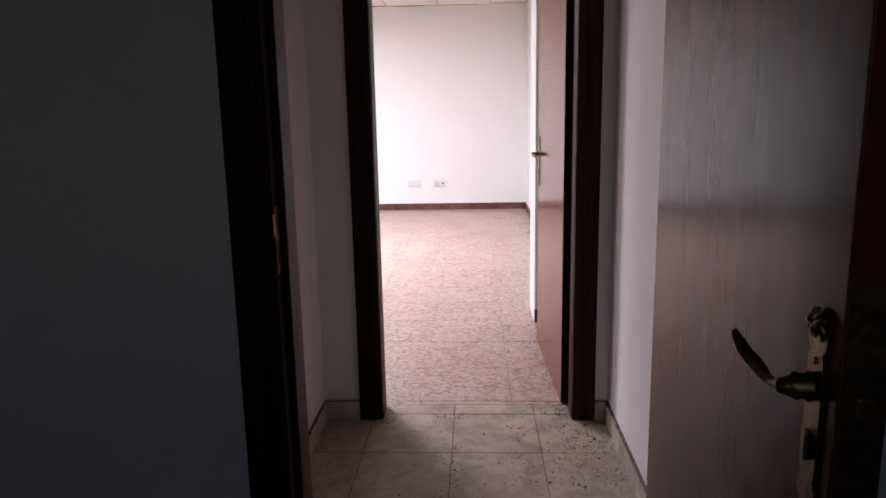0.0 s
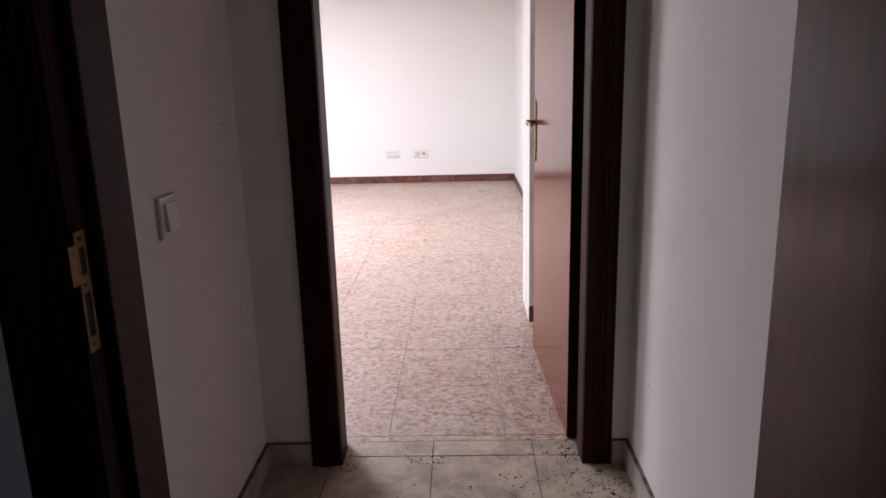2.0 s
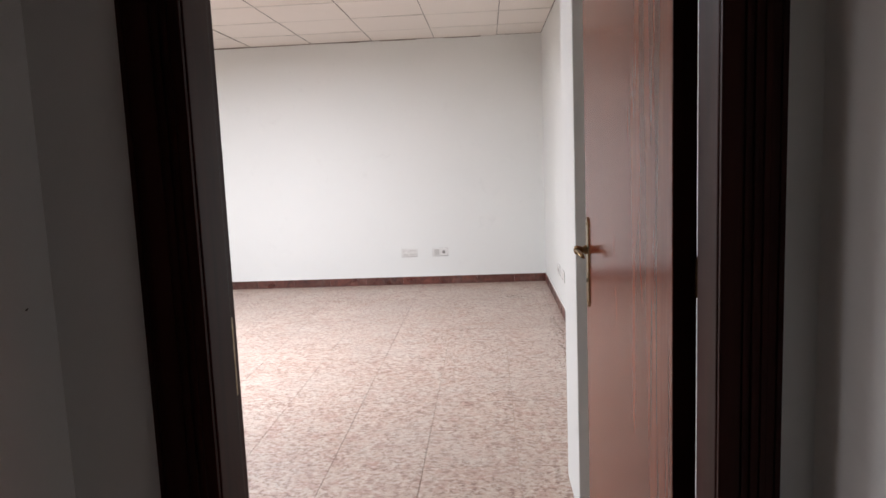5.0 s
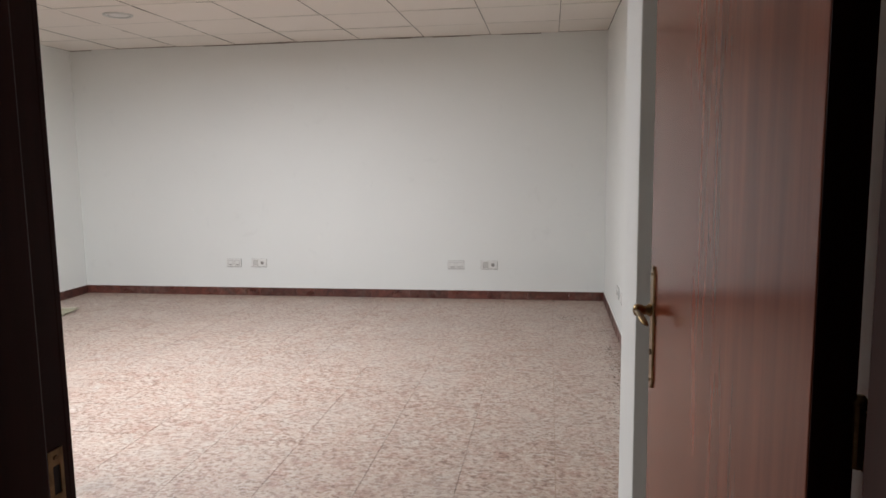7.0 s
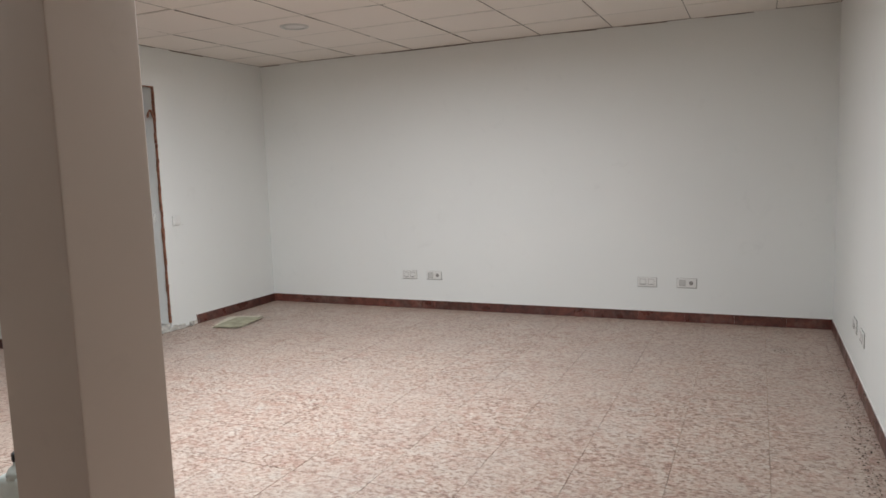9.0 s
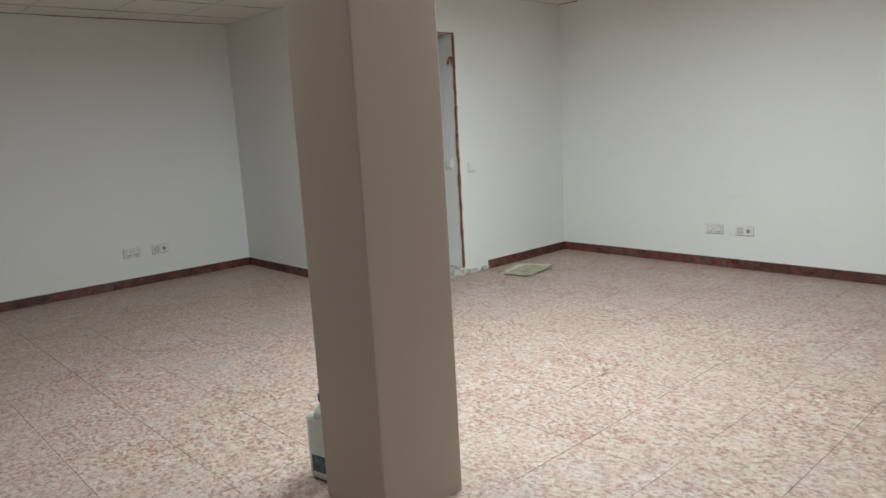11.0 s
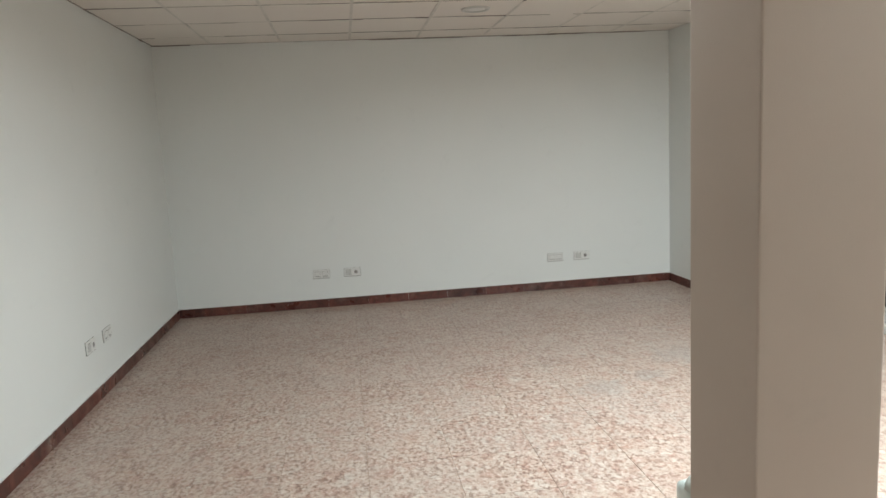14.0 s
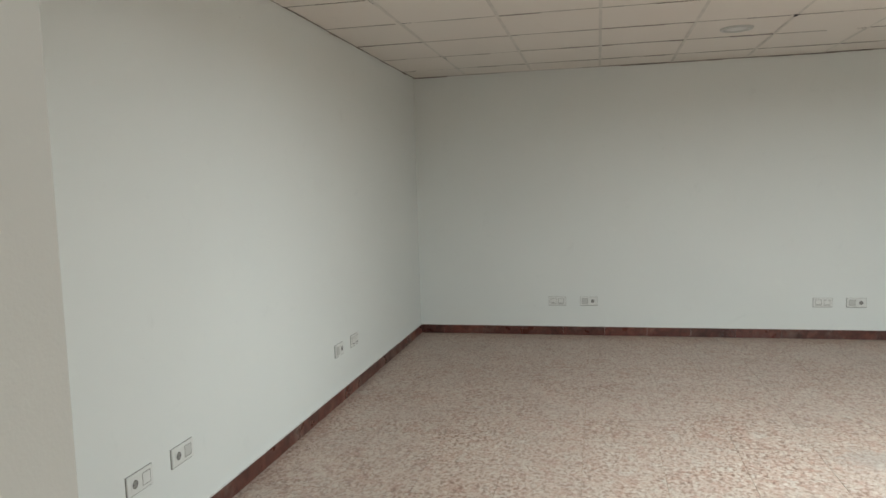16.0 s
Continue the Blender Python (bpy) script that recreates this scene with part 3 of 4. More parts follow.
def lever_handle(parent, m, ornate=False):
    """Lever on a long plate; the face is the plane x = 0 facing -x, the lever runs towards -y."""
    mat = BRASS_DARK if ornate else BRASS
    holder = tagged(new("door_handle"), "ornate tarnished brass lever handle on a long plate" if ornate else "brass lever handle on a slim long plate")
    holder.parent = parent
    bm = bmesh.new()
    backplate_outline(bm, 0.225 if ornate else 0.245, 0.042 if ornate else 0.030, 0.004, ornate)
    bmesh.ops.transform(bm, matrix=m @ Matrix.Translation((0, 0, -0.035)), verts=bm.verts)
    part("backplate", bm, mat, holder)
    if ornate:
        bm = bmesh.new()
        for side in (-1, 1):
            curl = [(-0.005 - 0.003 * math.sin(q), side * (0.009 + (0.007 - 0.0008 * q) * math.cos(q)), 0.068 + (0.009 - 0.0010 * q) * math.sin(q)) for q in [0.45 * k - 2.2 for k in range(15)]]
            sweep(bm, [m @ Vector(p) for p in curl], [0.0026 + 0.0016 * math.sin(math.pi * k / 14) for k in range(15)], 8, up=m.to_3x3() @ Vector((1, 0, 0)))
        for k in range(5):
            a = math.pi * (0.15 + 0.175 * k)
            sweep(bm, [m @ Vector((-0.004 - 0.004 * q, r * math.cos(a), 0.072 + 0.95 * r * math.sin(a))) for q, r in ((0, 0.005), (1, 0.011), (0.6, 0.017), (0, 0.021))], [0.003, 0.0036, 0.0028, 0.001], 8, up=m.to_3x3() @ Vector((1, 0, 0)))
        bmesh.ops.create_icosphere(bm, subdivisions=2, radius=0.008, matrix=m @ Matrix.Translation((-0.005, 0, 0.068)))
        part("scroll_ornament", bm, mat, holder, smooth=True)
    bm = bmesh.new()
    rot = Matrix.Rotation(radians(-90), 4, "Y")
    lathe(bm, [(0.016, 0.003), (0.018, 0.010), (0.014, 0.016), (0.0165, 0.024), (0.012, 0.030), (0.010, 0.036), (0.009, 0.042), (0.004, 0.045)] if ornate else [(0.012, 0.003), (0.013, 0.008), (0.009, 0.014), (0.009, 0.018), (0.011, 0.022), (0.0125, 0.030), (0.011, 0.037), (0.004, 0.040)], 24, m @ rot)
    part("neck", bm, mat, holder, smooth=True)
    bm = bmesh.new()
    if ornate:
        pts = [(-0.034, 0.006, 0.0), (-0.038, -0.008, -0.003), (-0.040, -0.028, -0.007), (-0.042, -0.050, -0.006), (-0.045, -0.074, 0.0), (-0.051, -0.094, 0.007), (-0.057, -0.110, 0.020), (-0.059, -0.116, 0.028)]
        rad = [0.008, 0.0055, 0.0055, 0.007, 0.0085, 0.008, 0.006, 0.0035]
    else:
        pts = [(-0.030, 0.008, 0.001), (-0.033, -0.010, 0.0), (-0.034, -0.030, 0.002), (-0.034, -0.055, 0.001), (-0.033, -0.076, -0.002), (-0.031, -0.090, -0.006), (-0.028, -0.097, -0.009)]
        rad = [0.006, 0.0058, 0.0055, 0.0065, 0.0072, 0.006, 0.0035]
    sweep(bm, [m @ Vector(p) for p in pts], rad, 12, 0.62)
    part("lever", bm, mat, holder, smooth=True)
    bm = bmesh.new()
    kz = -0.070 if ornate else -0.085
    if ornate:
        box_into(bm, -0.011, -0.007, kz - 0.018, -0.004, 0.007, kz + 0.018, 0.003)
        bmesh.ops.transform(bm, matrix=m, verts=bm.verts)
        part("keyhole_cover", bm, BRASS_DARK, holder)
    else:
        lathe(bm, [(0.006, 0.0035), (0.006, 0.0065), (0.003, 0.007)], 14, m @ Matrix.Translation((0, 0, kz)) @ rot)
        part("keyhole_cover", bm, BRASS_DARK, holder)
    bm = bmesh.new()
    for z in (0.072 if not ornate else 0.03, -0.142):
        lathe(bm, [(0.0042, 0.0035), (0.0036, 0.0058), (0.001, 0.0062)], 12, m @ Matrix.Translation((0, 0.0, z)) @ rot)
    part("screw", bm, mat, holder)


def door_leaf(name, hinge_xy, angle, width, mat, ornate, z_handle, label):
    """A leaf that runs from its hinge along local +y, its seen face at local x = 0 facing -x."""
    leaf = tagged(new(name), label, "door")
    leaf.matrix_basis = Matrix.Translation((*hinge_xy, 0.006)) @ Matrix.Rotation(angle, 4, "Z")
    bm = bmesh.new()
    box_into(bm, 0, 0, 0, 0.040, width, DOOR_H - 0.014, 0.002)
    part("panel", bm, mat, leaf)
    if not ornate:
        # Dark band puts the unlit look of the hinge edge into colour.
        box("edge_shade_band", FRAME, 0.0012, -0.0015, 0.002, 0.0388, -0.0001, DOOR_H - 0.016, 0, leaf, "hinge edge in dark frame wood that stands for its shade")
    bm = bmesh.new()
    box_into(bm, 0.003, width + 0.0002, z_handle - 0.11, 0.037, width + 0.0018, z_handle + 0.10)
    edge = part("lock_edge_plate", bm, BRASS_DARK, leaf, "tarnished lock plate on the leaf's edge")
    bm = bmesh.new()
    box_into(bm, 0.012, width + 0.0018, z_handle - 0.008, 0.028, width + 0.010, z_handle + 0.010, 0.002)
    part("latch", bm, BRASS, edge)
    inset = 0.042 if ornate else 0.038
    flip = Matrix.Translation((-0.0002, width - inset, z_handle)) @ Matrix.Scale(0.8 if ornate else 1.0, 4)
    lever_handle(leaf, flip, ornate)
    back = Matrix.Translation((0.0402, width - inset, z_handle)) @ Matrix.Scale(-1, 4, (1, 0, 0)) @ Matrix.Scale(0.8 if ornate else 1.0, 4)
    lever_handle(leaf, back, ornate)
    for z in (0.22, 1.03, 1.80):
        hinge(leaf, Matrix.Translation((0.041, -0.004, z)) @ Matrix.Diagonal((1, 1, 0.6, 1)), "hinge")
    return leaf


door_in = structure(new("door_frame_inner"), "dark glossy reddish-brown moulded door frame", "door frame")
frame_side(door_in, DX0, 1, DY0, DY1, DY0, DY1 - 0.045, 0.078, 0.012)
frame_side(door_in, DX1, -1, DY0, DY1, DY0, DY1 - 0.045, 0.061, 0.026, 0.028)
frame_head(door_in, DX0, DX1, DY0, DY1, DY0, DY1 - 0.045)
strike_plate(door_in, Matrix.Translation((DX0 + 0.0003, DY1 - 0.02, 0.98)))
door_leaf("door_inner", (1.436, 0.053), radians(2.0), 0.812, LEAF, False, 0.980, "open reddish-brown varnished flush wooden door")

door_out = structure(new("door_frame_outer"), "dark reddish-brown moulded door frame", "door frame")
frame_side(door_out, FX0, 1, FY0, FY1, FY0 + 0.030, FY1)
frame_side(door_out, FX1, -1, FY0, FY1, FY0 + 0.074, FY1)
frame_head(door_out, FX0, FX1, FY0, FY1, FY0 + 0.05, FY1)
strike_plate(door_out, Matrix.Translation((FX0 + 0.0013, FY0 + 0.003, 1.015)))
leaf_out = door_leaf("door_outer", (0, 0), 0.0, 0.865, LEAF_OLD, True, 0.958, "open worn reddish-brown veneered door with scratches")
leaf_out.matrix_basis = Matrix.Translation((1.459, -1.300, 0.006)) @ Matrix.Rotation(radians(-4.2), 4, "Z") @ Matrix.Scale(-1, 4, (0, 1, 0))

# ---- sockets and switches ----
def module(parent, kind, y, m):
    """One insert of a wall plate, in local y-z facing +x."""
    if kind == "socket":
        bm = bmesh.new()
        box_into(bm, 0.009, y - 0.0215, -0.0215, 0.0105, y + 0.0215, 0.0215, 0.001)
        bmesh.ops.transform(bm, matrix=m, verts=bm.verts)
        s = part("socket_insert", bm, PLASTIC, parent)
        bm = bmesh.new()
        seg = 24
        rings = []
        for r, x in ((0.0195, 0.0107), (0.0185, 0.0112), (0.0172, 0.0108), (0.0165, 0.0106)):
            rings.append([bm.verts.new((x, y + r * math.cos(2 * math.pi * k / seg), r * math.sin(2 * math.pi * k / seg))) for k in range(seg)])
        for a, b in zip(rings, rings[1:]):
            for k in range(seg):
                bm.faces.new((a[k], a[(k + 1) % seg], b[(k + 1) % seg], b[k]))
        bmesh.ops.transform(bm, matrix=m, verts=bm.verts)
        part("socket_ring", bm, PLASTIC, s)
        bm = bmesh.new()
        cylinder_into(bm, 0.0165, 0.0165, 0.0004, Matrix.Translation((0.0107, y, 0)) @ Matrix.Rotation(radians(90), 4, "Y"), 24)
        bmesh.ops.transform(bm, matrix=m, verts=bm.verts)
        part("socket_well", bm, WELL, s)
        bm = bmesh.new()
        for dy, dz, r in ((-0.0095, 0, 0.0026), (0.0095, 0, 0.0026)):
            cylinder_into(bm, r, r, 0.0006, Matrix.Translation((0.0111, y + dy, dz)) @ Matrix.Rotation(radians(90), 4, "Y"), 10)
        for z in (-0.0145, 0.0145):
            box_into(bm, 0.0109, y - 0.0025, z - 0.002, 0.0114, y + 0.0025, z + 0.002)
        bmesh.ops.transform(bm, matrix=m, verts=bm.verts)
        part("contact", bm, HOLE, s)
    else:
        bm = bmesh.new()
        for a, b, c, d in ((-0.0245, -0.0245, 0.0245, -0.0222), (-0.0245, 0.0222, 0.0245, 0.0245), (-0.0245, -0.0222, -0.0222, 0.0222), (0.0222, -0.0222, 0.0245, 0.0222)):
            box_into(bm, 0.0088, y + a, b, 0.0093, y + c, d)
        bmesh.ops.transform(bm, matrix=m, verts=bm.verts)
        part("insert_gap", bm, GRIMY_SHADED_EDGE, parent)
        bm = bmesh.new()
        box_into(bm, 0.0089, y - 0.0215, -0.0215, 0.0103, y + 0.0215, 0.0215, 0.001)
        bmesh.ops.transform(bm, matrix=m, verts=bm.verts)
        s = part("blank_insert", bm, PLASTIC_SHADE if kind == "blank" else PLASTIC, parent)
        if kind == "outlet":
            # Dark line at the insert's foot, painted for shadow and grime.
            bm = bmesh.new()
            box_into(bm, 0.0103, y - 0.016, -0.0205, 0.0108, y + 0.016, -0.0175)
            bmesh.ops.transform(bm, matrix=m, verts=bm.verts)
            part("shadow_grime_line", bm, HOLE, s)


def wall_plate(name, kinds, m, label, category, group):
    thing = tagged(new(name), label, category, group)
    thing.matrix_basis = m
    w = 0.075 if len(kinds) == 2 else 0.042
    bm = bmesh.new()
    box_into(bm, 0.0003, -w, -0.038, 0.009, w, 0.038, 0.003)
    part("plate", bm, PLASTIC, thing)
    # Dark frame, reaching furthest below the plate, in place of its shadow line.
    bm = bmesh.new()
    box_into(bm, 0.0002, -w - 0.002, -0.0425, 0.0030, w + 0.002, 0.0392)
    part("plate_shadow_frame", bm, GRIMY_SHADED_EDGE, thing)
    ys = (-0.034, 0.034) if len(kinds) == 2 else (0.0,)
    for k, y in zip(kinds, ys):
        module(thing, k, y, Matrix.Identity(4))
    return thing


def on_wall(x, y, z, face):
    """face: degrees of the wall's normal from +x."""
    return Matrix.Translation((x, y, z)) @ Matrix.Rotation(radians(face), 4, "Z")


DATA = ("outlet", "outlet")
MIXED = ("blank", "socket")
LBL_D, LBL_M = "white plastic double data outlet set low in the wall", "white plastic plate with a power socket and a blank insert"
for x, k, lb in ((-1.864, DATA, LBL_D), (-1.605, MIXED, LBL_M), (0.338, DATA, LBL_D), (0.650, MIXED, LBL_M)):
    wall_plate("wall_socket", k, on_wall(x, YF, 0.325, -90), lb, "wall socket", "sockets on the north wall")
for y, k, lb in ((0.181, DATA, LBL_D), (0.465, MIXED, LBL_M), (2.418, DATA, LBL_D), (2.680, MIXED, LBL_M)):
    wall_plate("wall_socket", k[::1], on_wall(XW, y, 0.318, 0), lb, "wall socket", "sockets on the west wall")
for x, k, lb in ((-1.460, ("socket", "plain"), LBL_M), (-1.737, ("socket", "blank"), LBL_M), (-3.546, MIXED, LBL_M), (-3.848, DATA, LBL_D)):
    wall_plate("wall_socket", k, on_wall(x, YS, 0.356, 90), lb, "wall socket", "sockets on the south wall")
for y, k, lb in ((4.60, MIXED, LBL_M), (4.28, DATA, LBL_D)):
    wall_plate("wall_socket", k, on_wall(XR, y, 0.325, 180), lb, "wall socket", "sockets on the east wall")


def light_switch(m, label):
    thing = tagged(new("light_switch"), label, "light switch")
    thing.matrix_basis = m
    bm = bmesh.new()
    box_into(bm, 0.0003, -0.043, -0.043, 0.010, 0.043, 0.043, 0.004)
    part("plate", bm, PLASTIC, thing)
    box("plate_edge", GRIMY_SHADED_EDGE, 0.0002, -0.0432, -0.0442, 0.0020, 0.0432, 0.0430, 0, thing, "grimy rim of the plate")
    bm = bmesh.new()
    vs = box_into(bm, 0.010, -0.027, -0.029, 0.015, 0.027, 0.029)
    for v in vs:
        if v.co.x > 0.013:
            v.co.x += 0.004 if v.co.z < 0 else -0.001
    bmesh.ops.bevel(bm, geom=list(bm.edges), offset=0.001, segments=2, affect="EDGES")
    part("rocker", bm, PLASTIC, thing)
    return thing


light_switch(on_wall(VX0, -0.634, 0.908, 0), "white plastic light switch with a wide rocker on the vestibule wall")
light_switch(on_wall(XB, 4.623, 0.950, 0), "white plastic light switch beside the unframed doorway")
light_switch(on_wall(XB - 0.135, BD1, 0.985, -90), "white plastic light switch inside the small dark room")


# ---- round ceiling lights ----
def downlight(x, y):
    thing = tagged(new("ceiling_light"), "unlit round white recessed ceiling light", "ceiling light", "round ceiling lights")
    thing.matrix_basis = Matrix.Translation((x, y, CEIL))
    bm = bmesh.new()
    lathe(bm, [(0.108, 0.002), (0.108, -0.004), (0.100, -0.010), (0.086, -0.011), (0.080, -0.004), (0.079, 0.002)], 36)
    part("rim", bm, PLASTIC_SHADE, thing, smooth=True)
    bm = bmesh.new()
    lathe(bm, [(0.078, -0.0035), (0.050, -0.0055), (0.004, -0.0065)], 36)
    part("glass", bm, PLASTIC, thing, smooth=True)
    return thing


downlight(-2.01, 4.47)
downlight(-4.46, 1.485)

# ---- ragged doorway of the block ----
rnd = random.Random(11)
bm = bmesh.new()
z = 0.07
while z < BDH - 0.02:
    h = rnd.uniform(0.03, 0.11)
    d = rnd.uniform(0.006, 0.022)
    box_into(bm, XB - 0.028, BD1 - d * 0.6, z, XB + rnd.uniform(-0.006, 0.002), BD1 + 0.002, min(z + h - 0.0012, BDH), 0.002)
    z += h
y = BD0
while y < BD1 - 0.02:
    w = rnd.uniform(0.05, 0.14)
    box_into(bm, XB - 0.03, y, BDH - rnd.uniform(0.003, 0.010), XB - 0.002, min(y + w, BD1), BDH + 0.002, 0.001)
    y += w
structure(part("doorway_edge", bm, BRICK), "raw broken brick edge where a door frame was torn out", "doorway edge")
bm = bmesh.new()
y = BD0 - 0.05
while y < 4.79:
    w = rnd.uniform(0.03, 0.09)
    box_into(bm, XB - 0.005, y, 0.0, XB + rnd.uniform(0.008, 0.035), y + w, rnd.uniform(0.012, 0.05), 0.004)
    y += w
structure(part("mortar_remnant", bm, RUBBLE), "rough white mortar left at the foot of the wall", "mortar")
bm = bmesh.new()
for k in range(7):
    a = k * 0.9
    sweep(bm, [(XB - 0.03 + 0.03 * math.cos(a + s), BD1 - 0.03 - 0.02 * math.sin(a + s * 1.3), 1.86 + 0.03 * math.sin(a * 2 + s * 2)) for s in (0, 0.5, 1.0, 1.5, 2.0)], [0.006] * 5, 6)
wire = tagged(part("loose_cable", bm, BRICK), "tangle of loose brown cable and plaster hanging in the doorway", "cable")
cabinet = tagged(new("cabinet"), "tall black glossy cabinet in the small dark room", "cabinet")
cabinet.matrix_basis = Matrix.Translation((XB - 0.70, 4.62, 0.0))
box("body", BLACK, -0.25, -0.57, 0.04, 0.23, 0.58, 1.44, 0.004, cabinet)
box("top", BLACK, -0.26, -0.58, 1.4405, 0.26, 0.59, 1.462, 0.004, cabinet)
box("plinth", BLACK, -0.24, -0.55, 0.0, 0.20, 0.56, 0.0395, 0.002, cabinet)
for y0, y1 in ((-0.568, 0.003), (0.007, 0.578)):
    box("door", BLACK, 0.2305, y0, 0.045, 0.250, y1, 1.436, 0.002, cabinet)

# ---- things on the floor ----
def folded_card():
    thing = tagged(new("cardboard_sheets"), "two flat greenish cardboard sheets lying on the tiles near the wall", "cardboard")
    for i, (dx, dy, rot, w, l, z, tilt) in enumerate(((-0.02, 0.02, 20, 0.30, 0.46, 0.002, 0.5), (0.04, -0.03, 8, 0.26, 0.40, 0.0105, 1.4))):
        bm = bmesh.new()
        nx, ny = 10, 12
        grid = [[(u / nx - 0.5, v / ny - 0.5) for v in range(ny + 1)] for u in range(nx + 1)]
        top = [[bm.verts.new((w * u * (1 + 0.12 * v), l * v, 0.005 + 0.006 * tilt * max(0, u + v) ** 2 + 0.0012 * math.sin(9 * u + 5 * v))) for u, v in row] for row in grid]
        low = [[bm.verts.new((vv.co.x, vv.co.y, vv.co.z - 0.004)) for vv in row] for row in top]
        for a in range(nx):
            for b in range(ny):
                bm.faces.new((top[a][b], top[a + 1][b], top[a + 1][b + 1], top[a][b + 1]))
                bm.faces.new((low[a][b], low[a][b + 1], low[a + 1][b + 1], low[a + 1][b]))
        for a in range(nx):
            bm.faces.new((top[a][0], low[a][0], low[a + 1][0], top[a + 1][0]))
            bm.faces.new((top[a + 1][ny], low[a + 1][ny], low[a][ny], top[a][ny]))
        for b in range(ny):
            bm.faces.new((top[0][b + 1], low[0][b + 1], low[0][b], top[0][b]))
            bm.faces.new((top[nx][b], low[nx][b], low[nx][b + 1], top[nx][b + 1]))
        bmesh.ops.transform(bm, matrix=Matrix.Translation((dx, dy, z - 0.002)) @ Matrix.Rotation(radians(rot), 4, "Z"), verts=bm.verts)
        part("sheet", bm, (CARD_EDGE, CARD)[i], thing, ("pale lower sheet", "greenish upper sheet")[i])
    thing.matrix_basis = Matrix.Translation((-3.12, 4.91, 0.0015))


folded_card()


def jerrycan(x, y, rot):
    thing = tagged(new("plastic_canister"), "white plastic canister with black cap and blue label beside the column", "canister")
    thing.matrix_basis = Matrix.Translation((x, y, 0.001)) @ Matrix.Rotation(radians(rot), 4, "Z") @ Matrix.Scale(1.25, 4)
    bm = bmesh.new()
    box_into(bm, -0.075, -0.055, 0.0, 0.075, 0.055, 0.215, 0.022)
    lathe(bm, [(0.045, 0.205), (0.034, 0.228), (0.020, 0.240), (0.020, 0.252)], 20, Matrix.Translation((-0.03, 0, 0)))
    part("body", bm, CAN, thing, smooth=True)
    bm = bmesh.new()
    lathe(bm, [(0.022, 0.2525), (0.023, 0.256), (0.023, 0.272), (0.020, 0.276)], 20, Matrix.Translation((-0.03, 0, 0)))
    part("cap", bm, HOLE, thing, "black screw cap")
    bm = bmesh.new()
    sweep(bm, [(-0.005, 0, 0.235), (0.010, 0, 0.258), (0.035, 0, 0.258), (0.055, 0, 0.240), (0.060, 0, 0.205)], [0.008, 0.009, 0.009, 0.009, 0.010], 10)
    part("grip", bm, CAN, thing, smooth=True)
    bm = bmesh.new()
    box_into(bm, -0.0758, -0.034, 0.03, 0.0758, 0.034, 0.085)
    box_into(bm, -0.052, -0.0558, 0.03, 0.052, 0.0558, 0.085)
    part("label", bm, CAN_LABEL, thing, "blue printed paper label")


jerrycan(-1.285, 1.60, 100)

def wall_mark(name, spots, label):
    """Raised specks of dirt and chipped paint; each spot is (x, y, z, half width, half height)."""
    bm = bmesh.new()
    for x, y, z, w, h in spots:
        bmesh.ops.create_icosphere(bm, subdivisions=1, radius=1.0, matrix=Matrix.Translation((x, y, z)) @ Matrix.Rotation(w * 90, 4, "X") @ Matrix.Diagonal((0.0008 + w * 0.3, w, h, 1)))
    tagged(part(name, bm, GRIME), label, "dirt", kind="stuff")


wall_mark("wall_specks", [(VX0, -0.215, 0.566, 0.003, 0.006), (VX0, -0.228, 1.071, 0.005, 0.0015), (VX0, -0.16, 1.058, 0.004, 0.0012), (VX0, -0.35, 0.72, 0.002, 0.003),
                          (VX0, -0.52, 0.41, 0.003, 0.002), (VX0, -0.80, 0.63, 0.002, 0.003), (VX1, -0.30, 0.35, 0.002, 0.004), (VX1, -0.45, 0.62, 0.002, 0.002)],
          "dark specks and scuffs on the vestibule walls")

# dirt and grit
def grit(name, spots, label, seed, z0=0.0016):
    rnd = random.Random(seed)
    bm = bmesh.new()
    for x0, y0, x1, y1, count, s0, s1 in spots:
        for k in range(count):
            x, y = rnd.uniform(x0, x1), rnd.uniform(y0, y1)
            s = rnd.uniform(s0, s1) * rnd.uniform(0.5, 1.0)
            a = rnd.uniform(0, 6.28)
            vs = [bm.verts.new((x + s * math.cos(a + q) * rnd.uniform(0.6, 1.2), y + s * math.sin(a + q) * rnd.uniform(0.5, 1.0), z0)) for q in (0, 1.7, 3.1, 4.6)]
            tip = bm.verts.new((x, y, z0 + s * rnd.uniform(0.3, 0.8)))
            for i in range(4):
                bm.faces.new((vs[i], vs[(i + 1) % 4], tip))
            bm.faces.new(vs[::-1])
    return tagged(part(name, bm, DEBRIS), label, "dirt", kind="stuff")


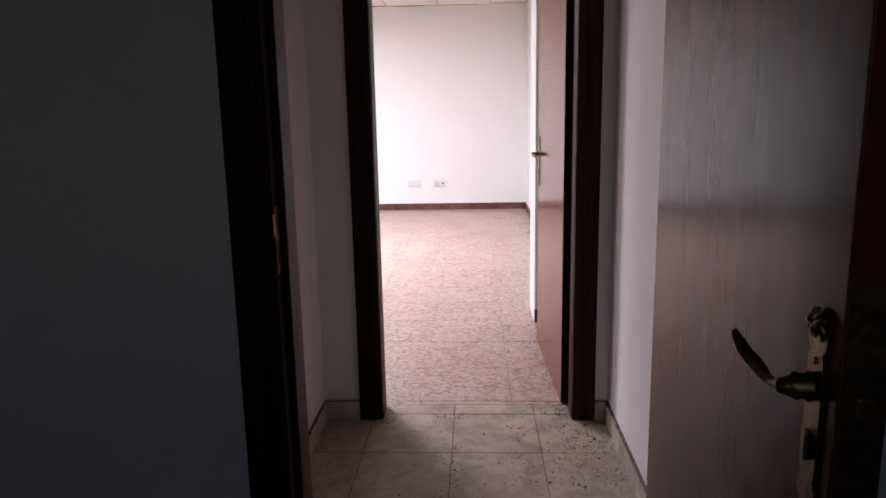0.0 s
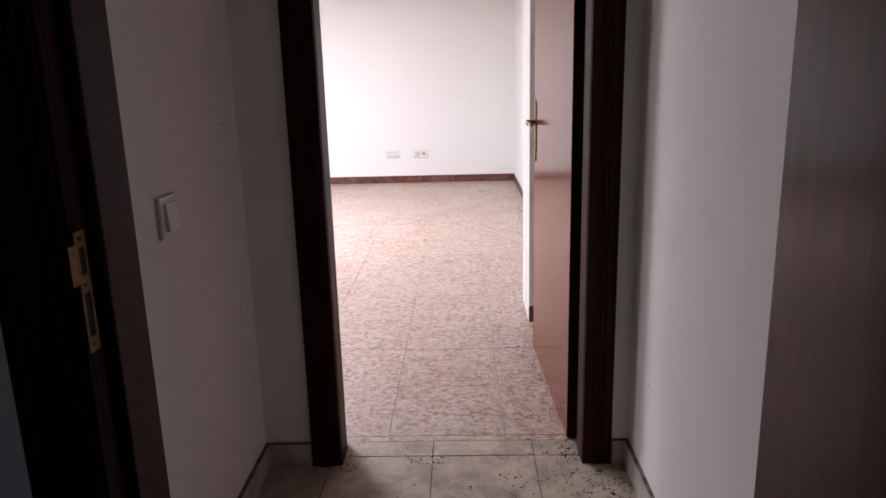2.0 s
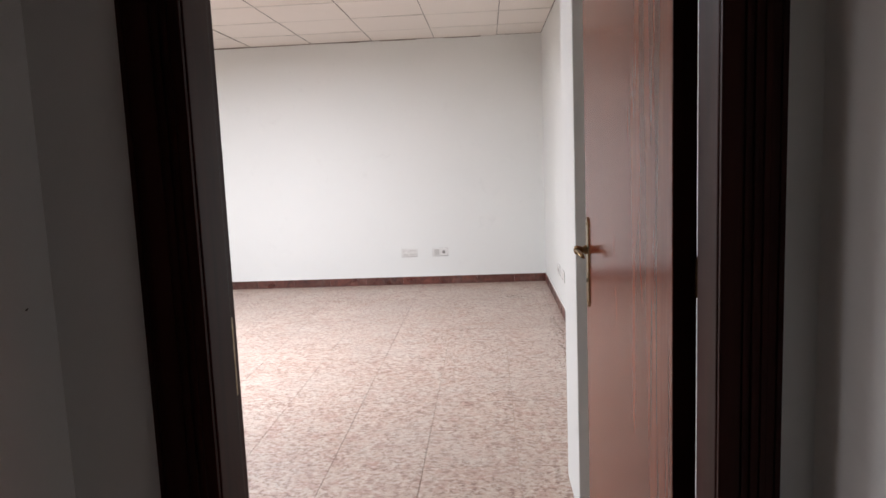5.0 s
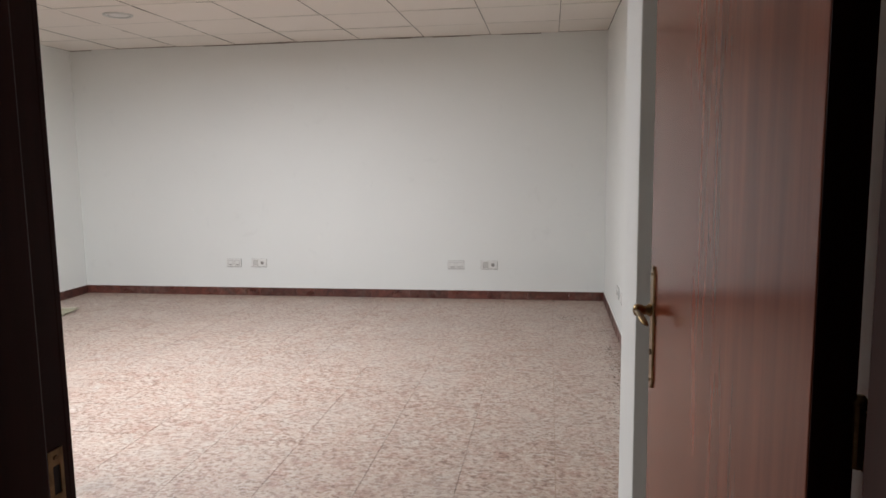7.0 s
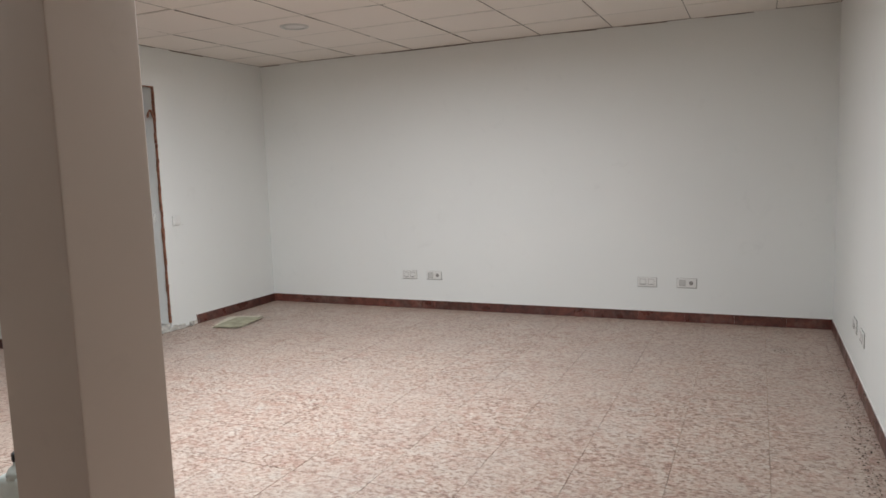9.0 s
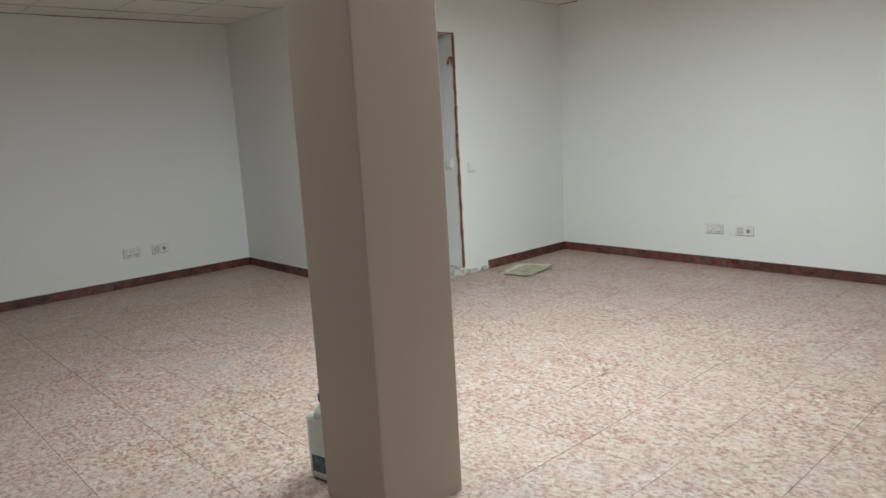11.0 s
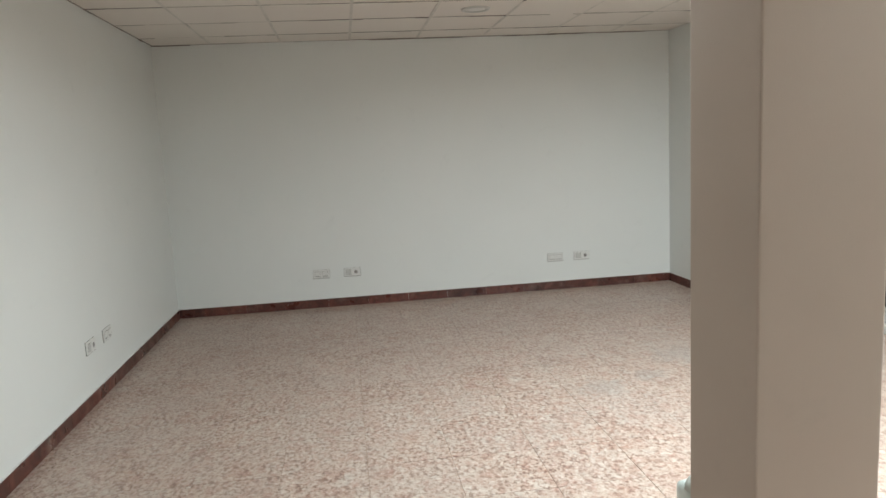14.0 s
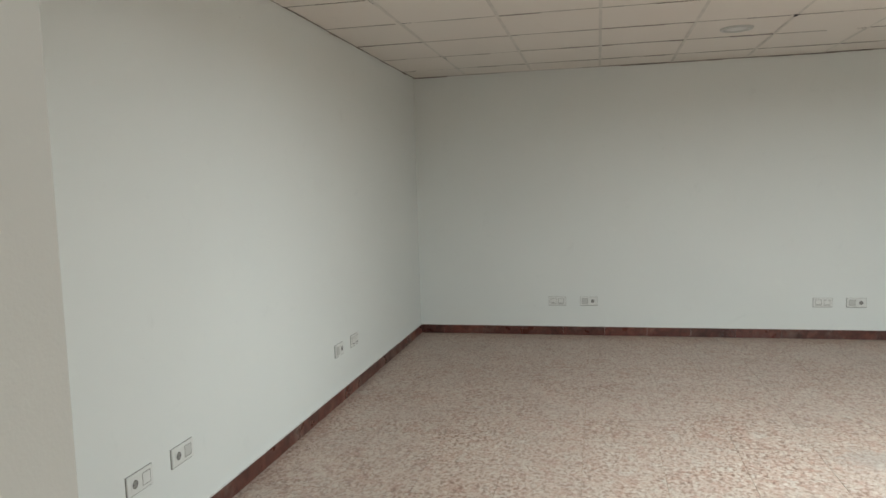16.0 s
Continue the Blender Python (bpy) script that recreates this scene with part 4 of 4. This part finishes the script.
grit("floor_grit", [
    (1.20, 0.08, 1.43, 0.75, 90, 0.002, 0.006), (1.20, 0.75, 1.42, 1.2, 100, 0.002, 0.007), (1.22, 0.80, 1.41, 0.93, 26, 0.0015, 0.006),
    (1.52, 1.62, 1.69, 4.8, 420, 0.002, 0.007), (1.58, 1.7, 1.69, 4.3, 380, 0.003, 0.010), (1.28, 5.1, 1.42, 5.25, 30, 0.003, 0.010), (-1.0, 5.84, 1.69, 5.91, 160, 0.003, 0.007), (1.33, 0.80, 1.42, 0.89, 30, 0.003, 0.009), (1.36, 0.60, 1.40, 0.74, 24, 0.002, 0.007), (1.40, 0.25, 1.45, 0.8, 80, 0.002, 0.006), (-5.7, -1.04, -1.0, -0.95, 220, 0.002, 0.006), (-5.7, -1.0, -5.62, 3.5, 120, 0.002, 0.005),
    (-3.4, 5.8, 1.6, 5.9, 200, 0.002, 0.005), (-3.46, 3.75, -3.25, 4.8, 130, 0.002, 0.009), (-5.6, -1.0, 1.2, 5.8, 500, 0.0015, 0.004)],
    "dark grit and crumbs scattered over the tiles", 4)
grit("vestibule_grit", [
    (1.40, -1.1, 1.585, -0.13, 800, 0.001, 0.004), (0.51, -1.1, 0.62, -0.13, 140, 0.0015, 0.004), (0.72, -1.0, 1.45, 0.03, 420, 0.001, 0.004), (1.2, -0.6, 1.58, -0.13, 300, 0.0015, 0.006),
    (0.96, -0.75, 1.04, -0.28, 160, 0.001, 0.005), (0.92, -0.10, 1.03, -0.045, 60, 0.002, 0.006), (0.66, -0.14, 0.76, 0.03, 90, 0.002, 0.007), (1.40, -0.10, 1.47, 0.04, 80, 0.002, 0.007),
    (1.42, -0.35, 1.59, -0.13, 160, 0.001, 0.005), (0.70, -0.08, 1.46, 0.04, 240, 0.001, 0.005), (1.30, -1.1, 1.58, -0.13, 12, 0.008, 0.012), (0.8, -0.8, 1.3, -0.13, 8, 0.005, 0.009)],
    "black dirt crumbs on the terrazzo floor", 9, 0.0031)
# ---- floor tiles ----
def tile_mesh(name, w, l, mat, h=0.003, bev=0.0008):
    bm = bmesh.new()
    b = [bm.verts.new((x, y, 0.0)) for x, y in ((0, 0), (w, 0), (w, l), (0, l))]
    m1 = [bm.verts.new((x, y, h - bev * 0.5)) for x, y in ((0, 0), (w, 0), (w, l), (0, l))]
    t = [bm.verts.new((x, y, h)) for x, y in ((bev, bev), (w - bev, bev), (w - bev, l - bev), (bev, l - bev))]
    bm.faces.new(t)
    for i in range(4):
        j = (i + 1) % 4
        bm.faces.new((b[i], b[j], m1[j], m1[i]))
        bm.faces.new((m1[i], m1[j], t[j], t[i]))
    me = bpy.data.meshes.new(name)
    bm.to_mesh(me)
    bm.free()
    me.materials.append(mat)
    return me


def lay_tiles(parent, mat, px, py, ox, oy, area, joint, z, inside, near, name="tile"):
    share, rest, seed = {}, [], random.Random(2)
    cells = []
    x0, y0, x1, y1 = area
    for i in range(math.floor((x0 - ox) / px), math.ceil((x1 - ox) / px)):
        for j in range(math.floor((y0 - oy) / py), math.ceil((y1 - oy) / py)):
            a, b = max(ox + i * px + joint / 2, x0), max(oy + j * py + joint / 2, y0)
            c, d = min(ox + (i + 1) * px - joint / 2, x1), min(oy + (j + 1) * py - joint / 2, y1)
            if c - a > 0.015 and d - b > 0.015 and inside((a + c) / 2, (b + d) / 2):
                cells.append((a, b, c, d))
    cells.sort(key=lambda q: near(q))
    for k, (a, b, c, d) in enumerate(cells):
        dz = seed.uniform(-0.0004, 0.0004)
        if k < 290:
            key = (round(c - a, 3), round(d - b, 3))
            if key not in share:
                share[key] = tile_mesh(name, *key, mat)
            ob = new(name, share[key])
            ob.parent = parent
            ob.location = (a, b, z + dz)
        else:
            rest.append((a, b, c, d, dz))
    if rest:
        bm = bmesh.new()
        for a, b, c, d, dz in rest:
            box_into(bm, a, b, z, c, d, z + 0.003 + dz)
        ob = part("far_tiles", bm, mat, parent)
        tagged(ob, kind="stuff")


def in_room(x, y):
    if x < XB and y > YB:
        return False
    if x > BX and y < DY1 + 0.06:
        return False
    return True


def near_path(q):
    return math.hypot((q[0] + q[2]) / 2 + 0.3, (q[1] + q[3]) / 2 - 2.0)


lay_tiles(floor_room, FLOOR_TILE, 0.389, 0.389, 0.843, 0.470, (XW, YS, XR, YF), 0.0017, -0.0014, in_room, near_path)
lay_tiles(floor_room, FLOOR_TILE, 0.389, 0.389, 0.843, 0.470, (BX + 0.002, DY1 + 0.003, XR, 0.129), 0.0018, -0.0014, lambda x, y: True, near_path)
lay_tiles(floor_vest, TERRAZZO, 0.321, 0.328, 0.997, -0.052, (-0.4, -3.6, 1.9, -0.052), 0.0035, 0.0,
          lambda x, y: VX0 - 0.2 < x < VX1 + 0.2 or y < FY1, lambda q: abs((q[1] + q[3]) / 2 + 0.3), "terrazzo_tile")
lay_tiles(floor_vest, TERRAZZO, 0.321, 0.328, 0.997, -0.052, (DX0, -0.050, DX1, 0.042), 0.0035, 0.0, lambda x, y: True, near_path, "terrazzo_tile")
